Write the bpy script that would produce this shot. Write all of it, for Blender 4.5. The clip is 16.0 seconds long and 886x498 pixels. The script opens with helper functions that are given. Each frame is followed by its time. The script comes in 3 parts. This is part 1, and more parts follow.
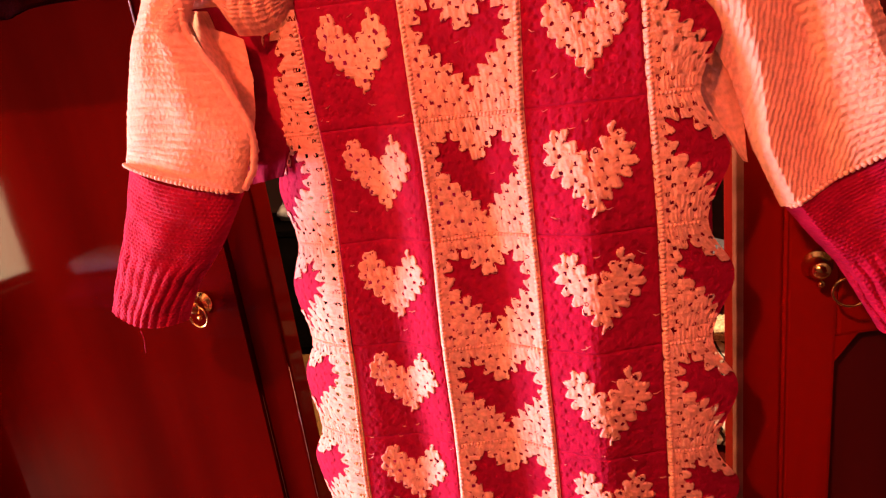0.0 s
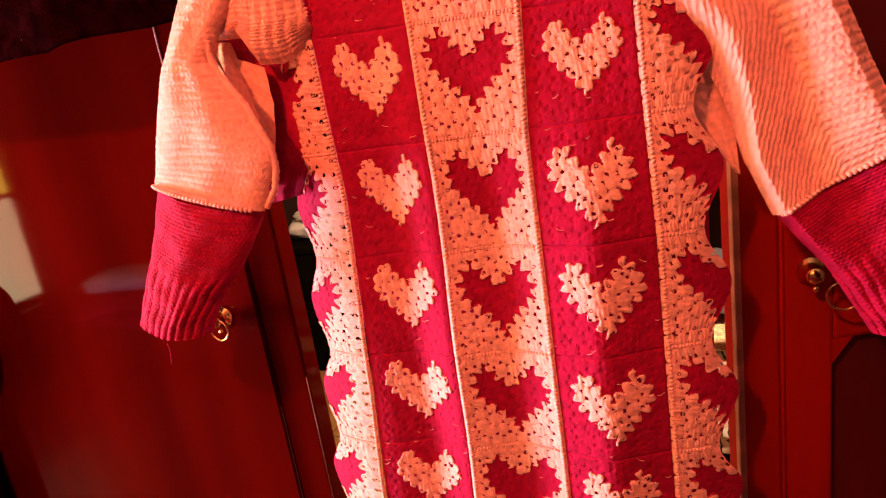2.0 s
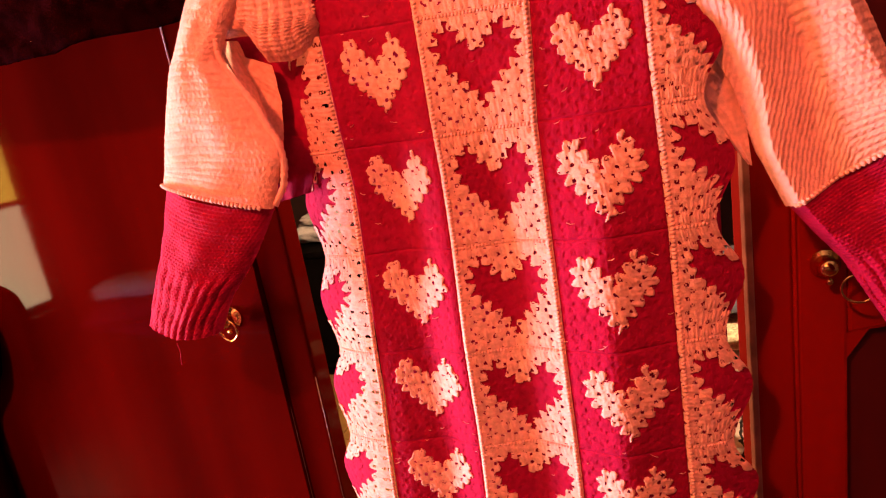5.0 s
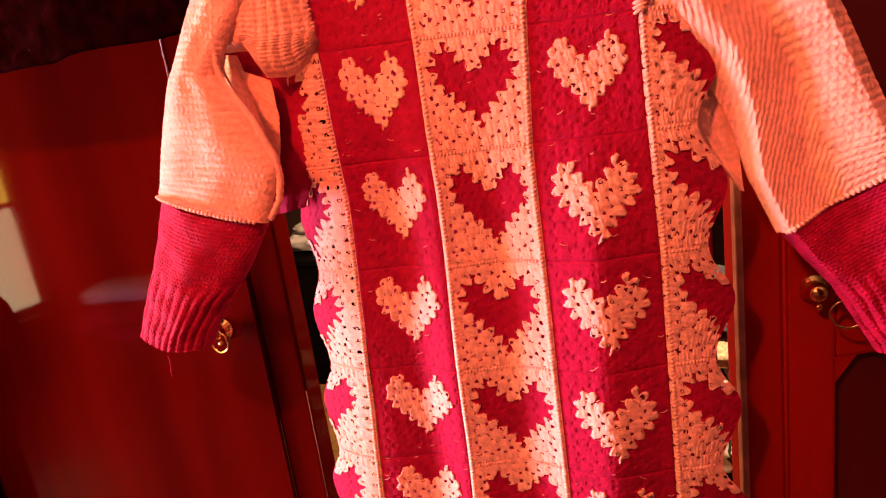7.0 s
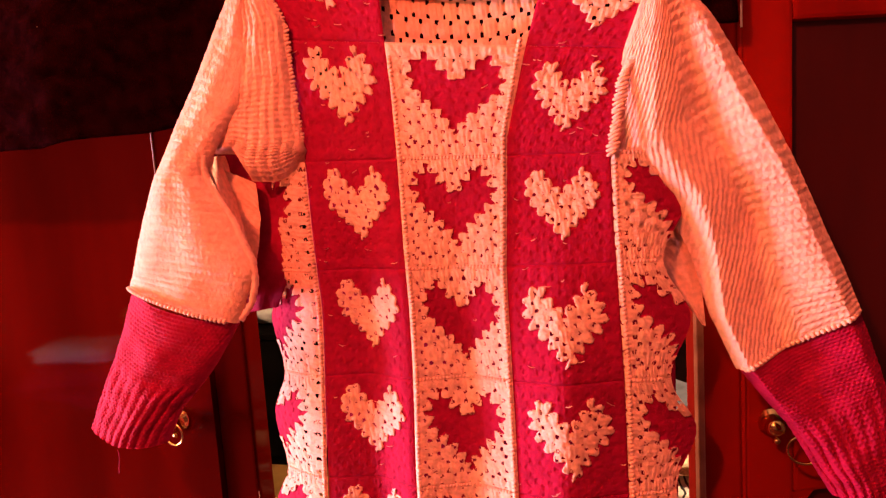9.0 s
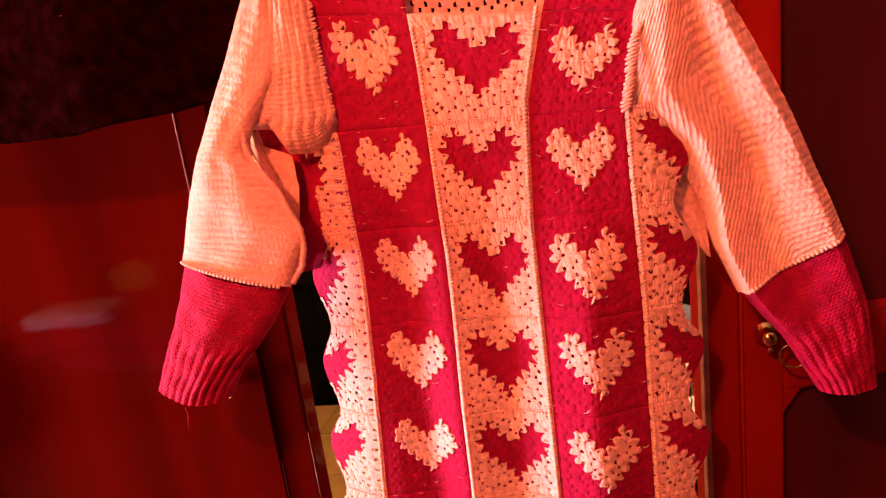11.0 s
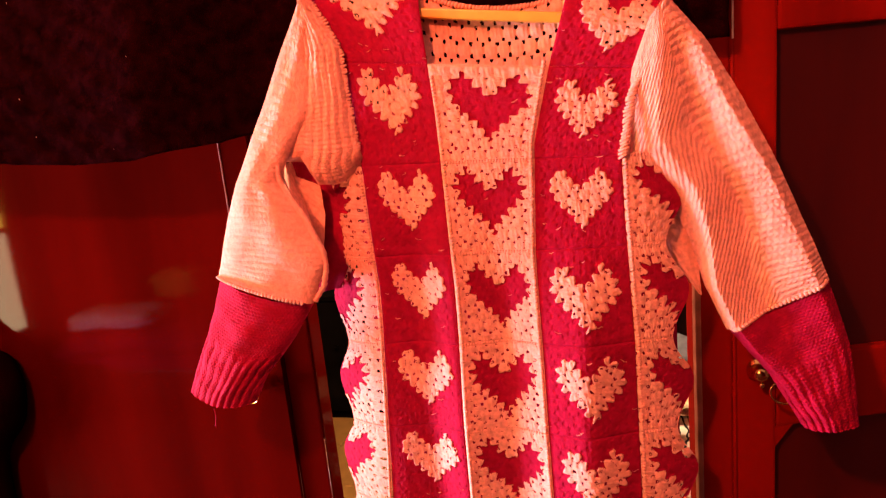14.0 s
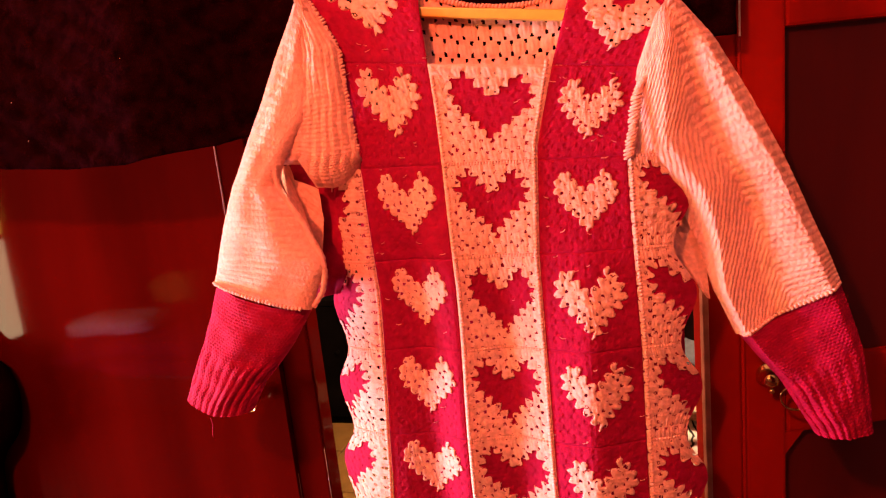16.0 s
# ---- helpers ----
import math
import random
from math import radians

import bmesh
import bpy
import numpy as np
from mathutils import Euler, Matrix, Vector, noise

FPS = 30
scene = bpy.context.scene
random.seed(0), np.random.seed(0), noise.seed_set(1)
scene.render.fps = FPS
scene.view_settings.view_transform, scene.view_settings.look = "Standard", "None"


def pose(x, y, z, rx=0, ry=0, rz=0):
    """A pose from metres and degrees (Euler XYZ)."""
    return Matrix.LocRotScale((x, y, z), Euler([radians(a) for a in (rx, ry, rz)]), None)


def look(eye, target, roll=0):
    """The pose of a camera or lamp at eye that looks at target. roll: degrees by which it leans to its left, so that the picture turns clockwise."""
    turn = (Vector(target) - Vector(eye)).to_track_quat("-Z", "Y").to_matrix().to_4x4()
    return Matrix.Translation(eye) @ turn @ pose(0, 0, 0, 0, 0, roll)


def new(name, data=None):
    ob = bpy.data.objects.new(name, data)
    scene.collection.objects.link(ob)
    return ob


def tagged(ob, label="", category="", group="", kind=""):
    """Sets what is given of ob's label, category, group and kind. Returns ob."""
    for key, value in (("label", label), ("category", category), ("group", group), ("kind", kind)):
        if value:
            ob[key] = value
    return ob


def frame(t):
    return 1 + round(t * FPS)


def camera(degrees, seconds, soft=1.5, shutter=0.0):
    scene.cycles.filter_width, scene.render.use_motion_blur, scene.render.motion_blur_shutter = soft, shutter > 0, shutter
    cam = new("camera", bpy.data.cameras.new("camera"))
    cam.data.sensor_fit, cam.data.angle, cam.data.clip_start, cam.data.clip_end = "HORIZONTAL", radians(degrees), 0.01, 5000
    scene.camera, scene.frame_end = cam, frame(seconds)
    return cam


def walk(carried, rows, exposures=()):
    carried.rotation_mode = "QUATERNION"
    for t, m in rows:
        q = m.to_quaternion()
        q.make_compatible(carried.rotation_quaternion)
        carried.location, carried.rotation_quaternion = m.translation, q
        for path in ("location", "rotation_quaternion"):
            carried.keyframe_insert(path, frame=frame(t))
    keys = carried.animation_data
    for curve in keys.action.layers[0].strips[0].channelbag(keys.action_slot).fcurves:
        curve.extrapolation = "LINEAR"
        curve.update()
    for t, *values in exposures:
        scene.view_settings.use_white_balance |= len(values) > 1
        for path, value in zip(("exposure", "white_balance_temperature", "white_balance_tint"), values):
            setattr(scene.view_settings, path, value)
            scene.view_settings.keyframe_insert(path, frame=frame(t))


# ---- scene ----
cam = camera(72.0, 16.0, soft=1.2, shutter=0.5)
PATH = [
    (0, (0.148, -0.611, 1.334), (-0.437, 1.221, 0.788), -7.9),
    (0.5, (0.154, -0.623, 1.332), (-0.415, 1.209, 0.765), -7.8),
    (1, (0.158, -0.625, 1.326), (-0.426, 1.204, 0.767), -8.0),
    (1.5, (0.156, -0.642, 1.337), (-0.434, 1.202, 0.835), -8.8),
    (2, (0.154, -0.648, 1.34), (-0.449, 1.195, 0.848), -8.9),
    (2.5, (0.149, -0.647, 1.336), (-0.495, 1.176, 0.825), -9.4),
    (3, (0.142, -0.647, 1.331), (-0.519, 1.174, 0.834), -9.4),
    (3.5, (0.154, -0.652, 1.342), (-0.478, 1.178, 0.843), -9.5),
    (4, (0.149, -0.65, 1.342), (-0.467, 1.189, 0.853), -9.5),
    (4.2, (0.153, -0.646, 1.338), (-0.467, 1.192, 0.851), -9.7),
    (6.3, (0.139, -0.654, 1.328), (-0.471, 1.199, 0.888), -9.0),
    (6.5, (0.148, -0.652, 1.342), (-0.449, 1.205, 0.904), -9.0),
    (7, (0.149, -0.649, 1.34), (-0.447, 1.207, 0.893), -8.2),
    (7.5, (0.146, -0.659, 1.341), (-0.452, 1.201, 0.913), -6.9),
    (8, (0.153, -0.666, 1.346), (-0.361, 1.233, 0.986), -5.0),
    (8.5, (0.15, -0.653, 1.364), (-0.29, 1.279, 1.097), -3.6),
    (8.7, (0.152, -0.651, 1.372), (-0.32, 1.28, 1.15), -3.1),
    (10.8, (0.107, -0.71, 1.45), (-0.356, 1.2, 1.077), -7.8),
    (11, (0.097, -0.726, 1.429), (-0.313, 1.181, 0.985), -7.6),
    (11.5, (0.113, -0.756, 1.44), (-0.414, 1.128, 1.025), -6.1),
    (12, (0.149, -0.769, 1.444), (-0.446, 1.095, 1.03), -6.0),
    (12.5, (0.144, -0.77, 1.448), (-0.467, 1.089, 1.03), -7.1),
    (13, (0.136, -0.777, 1.448), (-0.474, 1.083, 1.039), -7.6),
    (13.5, (0.134, -0.775, 1.445), (-0.444, 1.096, 1.037), -6.9),
    (14, (0.143, -0.783, 1.452), (-0.37, 1.114, 1.079), -5.7),
    (14.5, (0.142, -0.788, 1.457), (-0.393, 1.109, 1.118), -5.3),
    (15, (0.143, -0.774, 1.452), (-0.379, 1.124, 1.097), -5.7),
    (15.5, (0.134, -0.757, 1.446), (-0.381, 1.142, 1.091), -5.9),
    (16, (0.137, -0.765, 1.449), (-0.377, 1.134, 1.088), -6.0),
]
walk(cam, [(t, look(eye, target, roll)) for t, eye, target, roll in PATH])

# ---------------------------------------------------------------- light
scene.view_settings.exposure = 0.0
world = bpy.data.worlds.new("room_world")
scene.world = world
world.use_nodes = True
world.node_tree.nodes["Background"].inputs[0].default_value = (0.30, 0.12, 0.06, 1)
world.node_tree.nodes["Background"].inputs[1].default_value = 0.03


def area_lamp(name, eye, target, w, h, power, colour):
    data = bpy.data.lights.new(name, "AREA")
    data.shape, data.size, data.size_y, data.energy, data.color = "RECTANGLE", w, h, power, colour
    ob = new(name, data)
    ob.matrix_world = look(eye, target)
    return ob


# daylight of the window in the west wall: yellow curtain above, a cream net before one pane; the half at y -0.53 is
# unseen, added outside the door's reflection
area_lamp("window_daylight_curtain", (-3.14, -1.43, 1.38), (0, -1.43, 1.38), 0.56, 0.44, 26, (1.0, 0.62, 0.07))
area_lamp("window_daylight_curtain", (-3.14, -0.53, 1.38), (0, -0.53, 1.38), 0.80, 0.44, 60, (1.0, 0.62, 0.10))
area_lamp("window_daylight_net", (-3.14, -1.43, 0.86), (0, -1.43, 0.86), 0.56, 0.56, 28, (1.0, 0.74, 0.40))
# added bare pane: pinkish raking light on the dress from the left
area_lamp("window_fill_pane", (-3.14, -0.53, 0.86), (0, -0.53, 0.86), 0.80, 0.56, 318, (0.98, 0.64, 0.96))
bulb = bpy.data.lights.new("pendant_lamp_light", "POINT")
bulb.energy, bulb.color, bulb.shadow_soft_size = 109, (1.0, 0.200, 0.076), 0.045
new("pendant_lamp_light", bulb).location = (-0.42, -1.25, 2.27)
# fill light without a seen source, added to brighten the tiles and heap
far_fill = bpy.data.lights.new("far_room_fill_light", "POINT")
far_fill.energy, far_fill.color, far_fill.shadow_soft_size = 230, (1.0, 0.62, 0.36), 0.06
new("far_room_fill_light", far_fill).location = (-0.15, 0.58, 1.95)

# ---------------------------------------------------------------- materials


def mat(name, colour, rough=0.6, metal=0.0, spread=0.15, scale=30.0, bump=0.1, bump_scale=200.0, coat=0.0, spec=0.5, stretch=(1, 1, 1), fuzz=0.0, darker=None, coat_rough=0.085):
    m = bpy.data.materials.new(name)
    m.use_nodes = True
    t = m.node_tree
    b = t.nodes["Principled BSDF"]
    co = t.nodes.new("ShaderNodeTexCoord")
    mp = t.nodes.new("ShaderNodeMapping")
    mp.inputs["Scale"].default_value = stretch
    t.links.new(co.outputs["Object"], mp.inputs["Vector"])
    n1 = t.nodes.new("ShaderNodeTexNoise")
    n1.inputs["Scale"].default_value, n1.inputs["Detail"].default_value = scale, 5
    n2 = t.nodes.new("ShaderNodeTexNoise")
    n2.inputs["Scale"].default_value, n2.inputs["Detail"].default_value = bump_scale, 4
    for n in (n1, n2):
        t.links.new(mp.outputs["Vector"], n.inputs["Vector"])
    mix = t.nodes.new("ShaderNodeMix")
    mix.data_type = "RGBA"
    lo = darker or [c * (1 - 2 * spread) for c in colour]
    hi = [min(1, c * (1 + spread)) for c in colour]
    mix.inputs["A"].default_value, mix.inputs["B"].default_value = (*lo, 1), (*hi, 1)
    ramp = t.nodes.new("ShaderNodeMapRange")
    ramp.inputs["From Min"].default_value, ramp.inputs["From Max"].default_value = 0.3, 0.65
    t.links.new(n1.outputs["Fac"], ramp.inputs["Value"])
    t.links.new(ramp.outputs["Result"], mix.inputs["Factor"])
    t.links.new(mix.outputs["Result"], b.inputs["Base Color"])
    bp = t.nodes.new("ShaderNodeBump")
    bp.inputs["Strength"].default_value, bp.inputs["Distance"].default_value = bump, 0.002
    t.links.new(n2.outputs["Fac"], bp.inputs["Height"])
    t.links.new(bp.outputs["Normal"], b.inputs["Normal"])
    b.inputs["Roughness"].default_value, b.inputs["Metallic"].default_value = rough, metal
    b.inputs["Specular IOR Level"].default_value = spec
    b.inputs["Coat Weight"].default_value, b.inputs["Coat Roughness"].default_value = coat, coat_rough
    if coat:
        t.links.new(bp.outputs["Normal"], b.inputs["Coat Normal"])
    if fuzz:
        b.inputs["Sheen Weight"].default_value, b.inputs["Sheen Roughness"].default_value = fuzz, 0.5
        b.inputs["Sheen Tint"].default_value = (*hi, 1)
    return m


CREAM = mat("cream_yarn", (0.88, 0.445, 0.340), 0.9, spread=0.10, scale=140, bump=0.6, bump_scale=900, spec=0.15, fuzz=0.15)
RED = mat("crimson_yarn", (0.315, 0.003, 0.036), 0.9, spread=0.10, scale=90, bump=0.18, bump_scale=900, spec=0.12, fuzz=0.10)
BLACK = mat("dark_purple_yarn", (0.0085, 0.0009, 0.0014), 1.0, spread=0.3, scale=60, bump=0.8, bump_scale=500, spec=0.0)
WOOD = mat("mahogany_varnish", (0.057, 0.0013, 0.0006), 0.95, spread=0.25, scale=5, bump=0.06, bump_scale=16, coat=0.16, coat_rough=0.042, spec=0.0, stretch=(1, 1, 0.12))
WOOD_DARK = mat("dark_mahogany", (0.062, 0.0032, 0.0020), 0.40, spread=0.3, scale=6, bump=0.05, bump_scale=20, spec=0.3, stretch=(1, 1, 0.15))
RIM = mat("dull_dark_rim_wood", (0.006, 0.0006, 0.0004), 0.8, spread=0.3, scale=8, bump=0.08, bump_scale=24, spec=0.0)
# the same mahogany, brightened in colour for the light on the panelled door
LIT_WOOD = mat("mahogany_lit", (0.225, 0.0056, 0.0021), 0.8, spread=0.3, scale=6, bump=0.06, bump_scale=18, coat=0.16, spec=0.03, stretch=(1, 1, 0.12))
PLASTIC = mat("white_plastic_film", (0.58, 0.55, 0.52), 0.18, spread=0.08, scale=30, bump=0.5, bump_scale=60, spec=0.5)
# pale tone for edges that catch the light
LIT_EDGE = mat("lit_edge_wood", (0.26, 0.10, 0.065), 0.35, spread=0.2, scale=30, bump=0.1)
BRASS = mat("polished_brass", (0.80, 0.52, 0.16), 0.16, 1.0, spread=0.1, scale=80, bump=0.05)
YELLOW = mat("yellow_plastic", (0.75, 0.42, 0.05), 0.35, spread=0.06, scale=60, bump=0.02)
TILE = mat("cream_tile", (0.30, 0.155, 0.042), 0.35, spread=0.10, scale=12, bump=0.05)
LACQUER = mat("black_lacquered_wood", (0.0035, 0.0024, 0.0020), 0.7, spread=0.3, scale=8, bump=0.05, bump_scale=30, spec=0.02)
GROUT = mat("dark_grout", (0.06, 0.04, 0.03), 0.9, spread=0.2)
WALL = mat("plaster_wall", (0.050, 0.016, 0.010), 0.9, spread=0.08, scale=3, bump=0.1)
CEIL = mat("ceiling_paint", (0.55, 0.42, 0.33), 0.9, spread=0.05, scale=3)
CLOTH_BLACK = mat("black_cloth", (0.008, 0.006, 0.006), 0.95, spread=0.3, scale=20, bump=0.3, bump_scale=60, spec=0.1)
CLOTH_WHITE = mat("white_cloth", (0.55, 0.48, 0.42), 0.9, spread=0.1, scale=30, bump=0.3, bump_scale=80)
CLOTH_BLUE = mat("grey_blue_cloth", (0.085, 0.09, 0.115), 0.9, spread=0.15, scale=30, bump=0.3, bump_scale=80)
YELLOW_CLOTH = mat("yellow_cloth", (0.60, 0.42, 0.06), 0.9, spread=0.1, scale=30, bump=0.3, bump_scale=80)
CLOTH_SHEET = mat("pale_blue_sheet", (0.55, 0.60, 0.75), 0.9, spread=0.06, scale=20, bump=0.3, bump_scale=60)
CLOTH_CREAM = mat("cream_weave", (0.66, 0.54, 0.34), 0.9, spread=0.3, scale=120, bump=0.6, bump_scale=160)

# ---------------------------------------------------------------- helpers


def part(name, bm, material, parent=None, label="", smooth=False):
    me = bpy.data.meshes.new(name)
    bm.to_mesh(me)
    bm.free()
    return mesh_part(name, me, material, parent, label, smooth)


def mesh_part(name, me, material, parent=None, label="", smooth=False):
    me.materials.append(material)
    if smooth:
        me.polygons.foreach_set("use_smooth", [True] * len(me.polygons))
    ob = new(name, me)
    if parent is not None:
        ob.parent = parent
        ob.matrix_parent_inverse = Matrix.Translation(parent.matrix_world.translation).inverted()
    if label:
        tagged(ob, label)
    return ob


def pydata(name, verts, faces):
    me = bpy.data.meshes.new(name)
    me.from_pydata([tuple(v) for v in verts], [], [tuple(f) for f in faces])
    me.update()
    return me


def empty(name, place):
    ob = new(name)
    ob.location = place
    ob.empty_display_size = 0.05
    bpy.context.view_layer.update()
    return ob


def box(bm, x0, x1, y0, y1, z0, z1, bevel=0.0, seg=2):
    r = bmesh.ops.create_cube(bm, size=1)
    bmesh.ops.scale(bm, vec=(x1 - x0, y1 - y0, z1 - z0), verts=r["verts"])
    bmesh.ops.translate(bm, vec=((x0 + x1) / 2, (y0 + y1) / 2, (z0 + z1) / 2), verts=r["verts"])
    if bevel:
        edges = {e for v in r["verts"] for e in v.link_edges}
        bmesh.ops.bevel(bm, geom=list(edges), offset=bevel, segments=seg, affect="EDGES", profile=0.6)
    return bm


def boxed(*a, **k):
    return box(bmesh.new(), *a, **k)


def tube_mesh(name, points, radius, sides=10, closed=False):
    """A round rod along a line of points; radius may be a function of the way along, 0 to 1."""
    pts = [Vector(p) for p in points]
    n = len(pts)
    verts, faces = [], []
    for i, p in enumerate(pts):
        if closed:
            d = pts[(i + 1) % n] - pts[i - 1]
        else:
            d = pts[min(i + 1, n - 1)] - pts[max(i - 1, 0)]
        d.normalize()
        side = d.cross(Vector((0.13, 0.97, 0.21))).normalized()
        up = side.cross(d)
        r = radius(i / max(1, n - 1)) if callable(radius) else radius
        for k in range(sides):
            a = 2 * math.pi * k / sides
            verts.append(p + r * (math.cos(a) * side + math.sin(a) * up))
    for i in range(n if closed else n - 1):
        for k in range(sides):
            a, b = i * sides + k, i * sides + (k + 1) % sides
            c, d = ((i + 1) % n) * sides + (k + 1) % sides, ((i + 1) % n) * sides + k
            faces.append((a, b, c, d))
    if not closed:
        faces += [tuple(reversed(range(sides))), tuple(range((n - 1) * sides, n * sides))]
    return pydata(name, verts, faces)


# ---------------------------------------------------------------- room
def slab(name, b, material, label, category):
    ob = part(name, boxed(*b), material)
    return tagged(ob, label, category, kind="structure")


# unseen floor, added dark so that the glossy door mirrors no pale tiles
slab("floor_unseen", (-3.2, 2.2, -3.2, 0.0, -0.006, 0.0), WOOD_DARK, "unseen dark floor before the doors, added for their reflection", "floor")
floor = slab("floor", (-3.2, 2.2, -3.2, 3.6, -0.1, -0.006), GROUT, "tiled floor of cream tiles with dark joints", "floor")
slab("ceiling", (-3.2, 2.2, -3.2, 3.6, 2.6, 2.7), CEIL, "plain painted plaster ceiling over the room", "ceiling")
slab("wall_west", (-3.3, -3.2, -3.2, 3.6, -0.1, 2.7), WALL, "plain painted plaster wall beside the window", "wall")
slab("wall_east", (2.2, 2.3, -3.2, 3.6, -0.1, 2.7), WALL, "plain painted plaster wall in the shade", "wall")
slab("wall_north", (-3.2, 2.2, 3.6, 3.7, -0.1, 2.7), WALL, "plain painted plaster wall in the far room", "wall")
slab("wall_south", (-3.2, 2.2, -3.3, -3.2, -0.1, 2.7), WALL, "plain painted plaster wall behind the bed", "wall")
slab("wall_door_west", (-3.2, -1.10, 0.12, 0.24, -0.1, 2.10), WALL, "plain painted wall beside the glossy door", "wall")
slab("wall_door_east", (1.08, 2.2, 0.12, 0.24, -0.1, 2.10), WALL, "plain painted wall beside the panelled door", "wall")
slab("wall_lintel", (-3.2, 2.2, 0.12, 0.24, 2.10, 2.6), WALL, "plain painted wall above the wooden doors", "wall")

# ---------------------------------------------------------------- doors
DOOR_Y = 0.10


def right_door():
    """Hung ajar: it turns away from the room about its free edge."""
    d = tagged(empty("door_1", (0.265, DOOR_Y, 0)), "dark red varnished mahogany panelled door standing ajar", "door", kind="structure")
    x, y0, y1 = 0.265, DOOR_Y, DOOR_Y + 0.04
    part("lock_stile", boxed(x, x + 0.052, y0 + 0.004, y1, 0.02, 2.06, bevel=0.004), LIT_WOOD, d)
    part("inner_stile", boxed(x + 0.0535, x + 0.114, y0, y1, 0.02, 2.06, bevel=0.005), LIT_WOOD, d)
    mesh_part("bead", tube_mesh("bead", [(x + 0.0525, y0 + 0.001, 0.02), (x + 0.0525, y0 + 0.001, 2.06)], 0.0028, 8), LIT_WOOD, d, smooth=True)
    # light on the edge's thickness is put in as a paler colour
    part("door_edge", boxed(x - 0.0030, x + 0.0055, y0 + 0.001, y0 + 0.012, 0.02, 2.06, bevel=0.002), LIT_EDGE, d, "lit edge of the door, paler in colour")
    # white rod that stands in for the highlight on the bead
    mesh_part("bead_glint", tube_mesh("bead_glint", [(x + 0.0525, y0 - 0.0022, 1.535), (x + 0.0525, y0 - 0.0022, 1.90)], 0.0013, 8), PLASTIC, d, "thin painted glint on the bead", smooth=True)
    part("hinge_stile", boxed(x + 0.76, x + 0.86, y0, y1, 0.02, 2.06, bevel=0.005), LIT_WOOD, d)
    for z0, z1 in ((1.541, 1.66), (0.980, 1.09), (0.02, 0.25), (1.95, 2.06)):
        part("rail", boxed(x + 0.114, x + 0.76, y0 + 0.001, y1, z0, z1, bevel=0.005), LIT_WOOD, d)
    # recessed panels in the darker mahogany: their shade is put into the colour
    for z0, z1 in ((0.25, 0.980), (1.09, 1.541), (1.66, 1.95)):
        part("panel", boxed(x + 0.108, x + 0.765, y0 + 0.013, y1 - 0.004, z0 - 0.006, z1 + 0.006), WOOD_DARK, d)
    for z in (0.980,):
        bm = bmesh.new()
        ring = [bm.verts.new((x + 0.112, y, zz)) for y, zz in ((y0 + 0.002, z + 0.001), (y0 + 0.002, z - 0.034))] + [bm.verts.new((x + 0.140, y0 + 0.002, z + 0.001))]
        bm.faces.new(ring)
        r = bmesh.ops.extrude_face_region(bm, geom=bm.faces[:])
        bmesh.ops.translate(bm, verts=[v for v in r["geom"] if isinstance(v, bmesh.types.BMVert)], vec=(0, 0.02, 0))
        part("corner_block", bm, LIT_WOOD, d)
    d.rotation_euler = (0, 0, radians(17))
    return d


right_door()


def left_door():
    d = tagged(empty("door_2", (-0.7, 0.12, 0)), "glossy dark red mahogany door reflecting the room", "door", kind="structure")
    y0, y1 = DOOR_Y, DOOR_Y + 0.04
    part("leaf", boxed(-1.10, -0.4545, y0, y1, 0.02, 2.06), WOOD, d)
    # pale rod in place of the glint on the leaf's edge
    mesh_part("bead", tube_mesh("bead", [(-0.4540, y0 - 0.0006, 1.33), (-0.4540, y0 - 0.0006, 2.06)], 0.0013, 8), LIT_EDGE, d, "thin painted glint along the leaf edge", smooth=True)
    part("edge_stile", boxed(-0.4545, -0.402, y0 - 0.0004, y1, 0.02, 2.06, bevel=0.0004, seg=1), WOOD, d)
    # short pale rods painted in as glints on the stile edges
    for x, z0, z1 in ((-0.4018, 0.62, 0.90), (-0.3448, 0.66, 0.95)):
        mesh_part("edge_glint", tube_mesh("edge_glint", [(x, y0 + 0.0066, z0), (x, y0 + 0.0066, z1)], lambda f: 0.0003 + 0.0011 * math.sin(math.pi * f), 8), LIT_EDGE, d, "painted glint on the edge of the stile", smooth=True)
    part("meeting_stile", boxed(-0.4012, -0.344, y0 + 0.007, y1 + 0.01, 0.02, 2.06, bevel=0.006, seg=3), WOOD, d)
    return d


left_door()

# ---------------------------------------------------------------- the crocheted sweater dress
P = 0.12          # height of one crocheted square
ROW_TOP = 1.651   # upper edge of the shoulder row
STRETCH = 1.06    # the lower squares hang a little longer than the upper three


def row_z(row):
    """Height of the upper edge of a row of squares."""
    return ROW_TOP - P * (np.minimum(row, 3) + STRETCH * np.maximum(row - 3, 0))


def row_of(z):
    q = (ROW_TOP - z) / P
    return np.where(q < 3, q, 3 + (q - 3) / STRETCH)


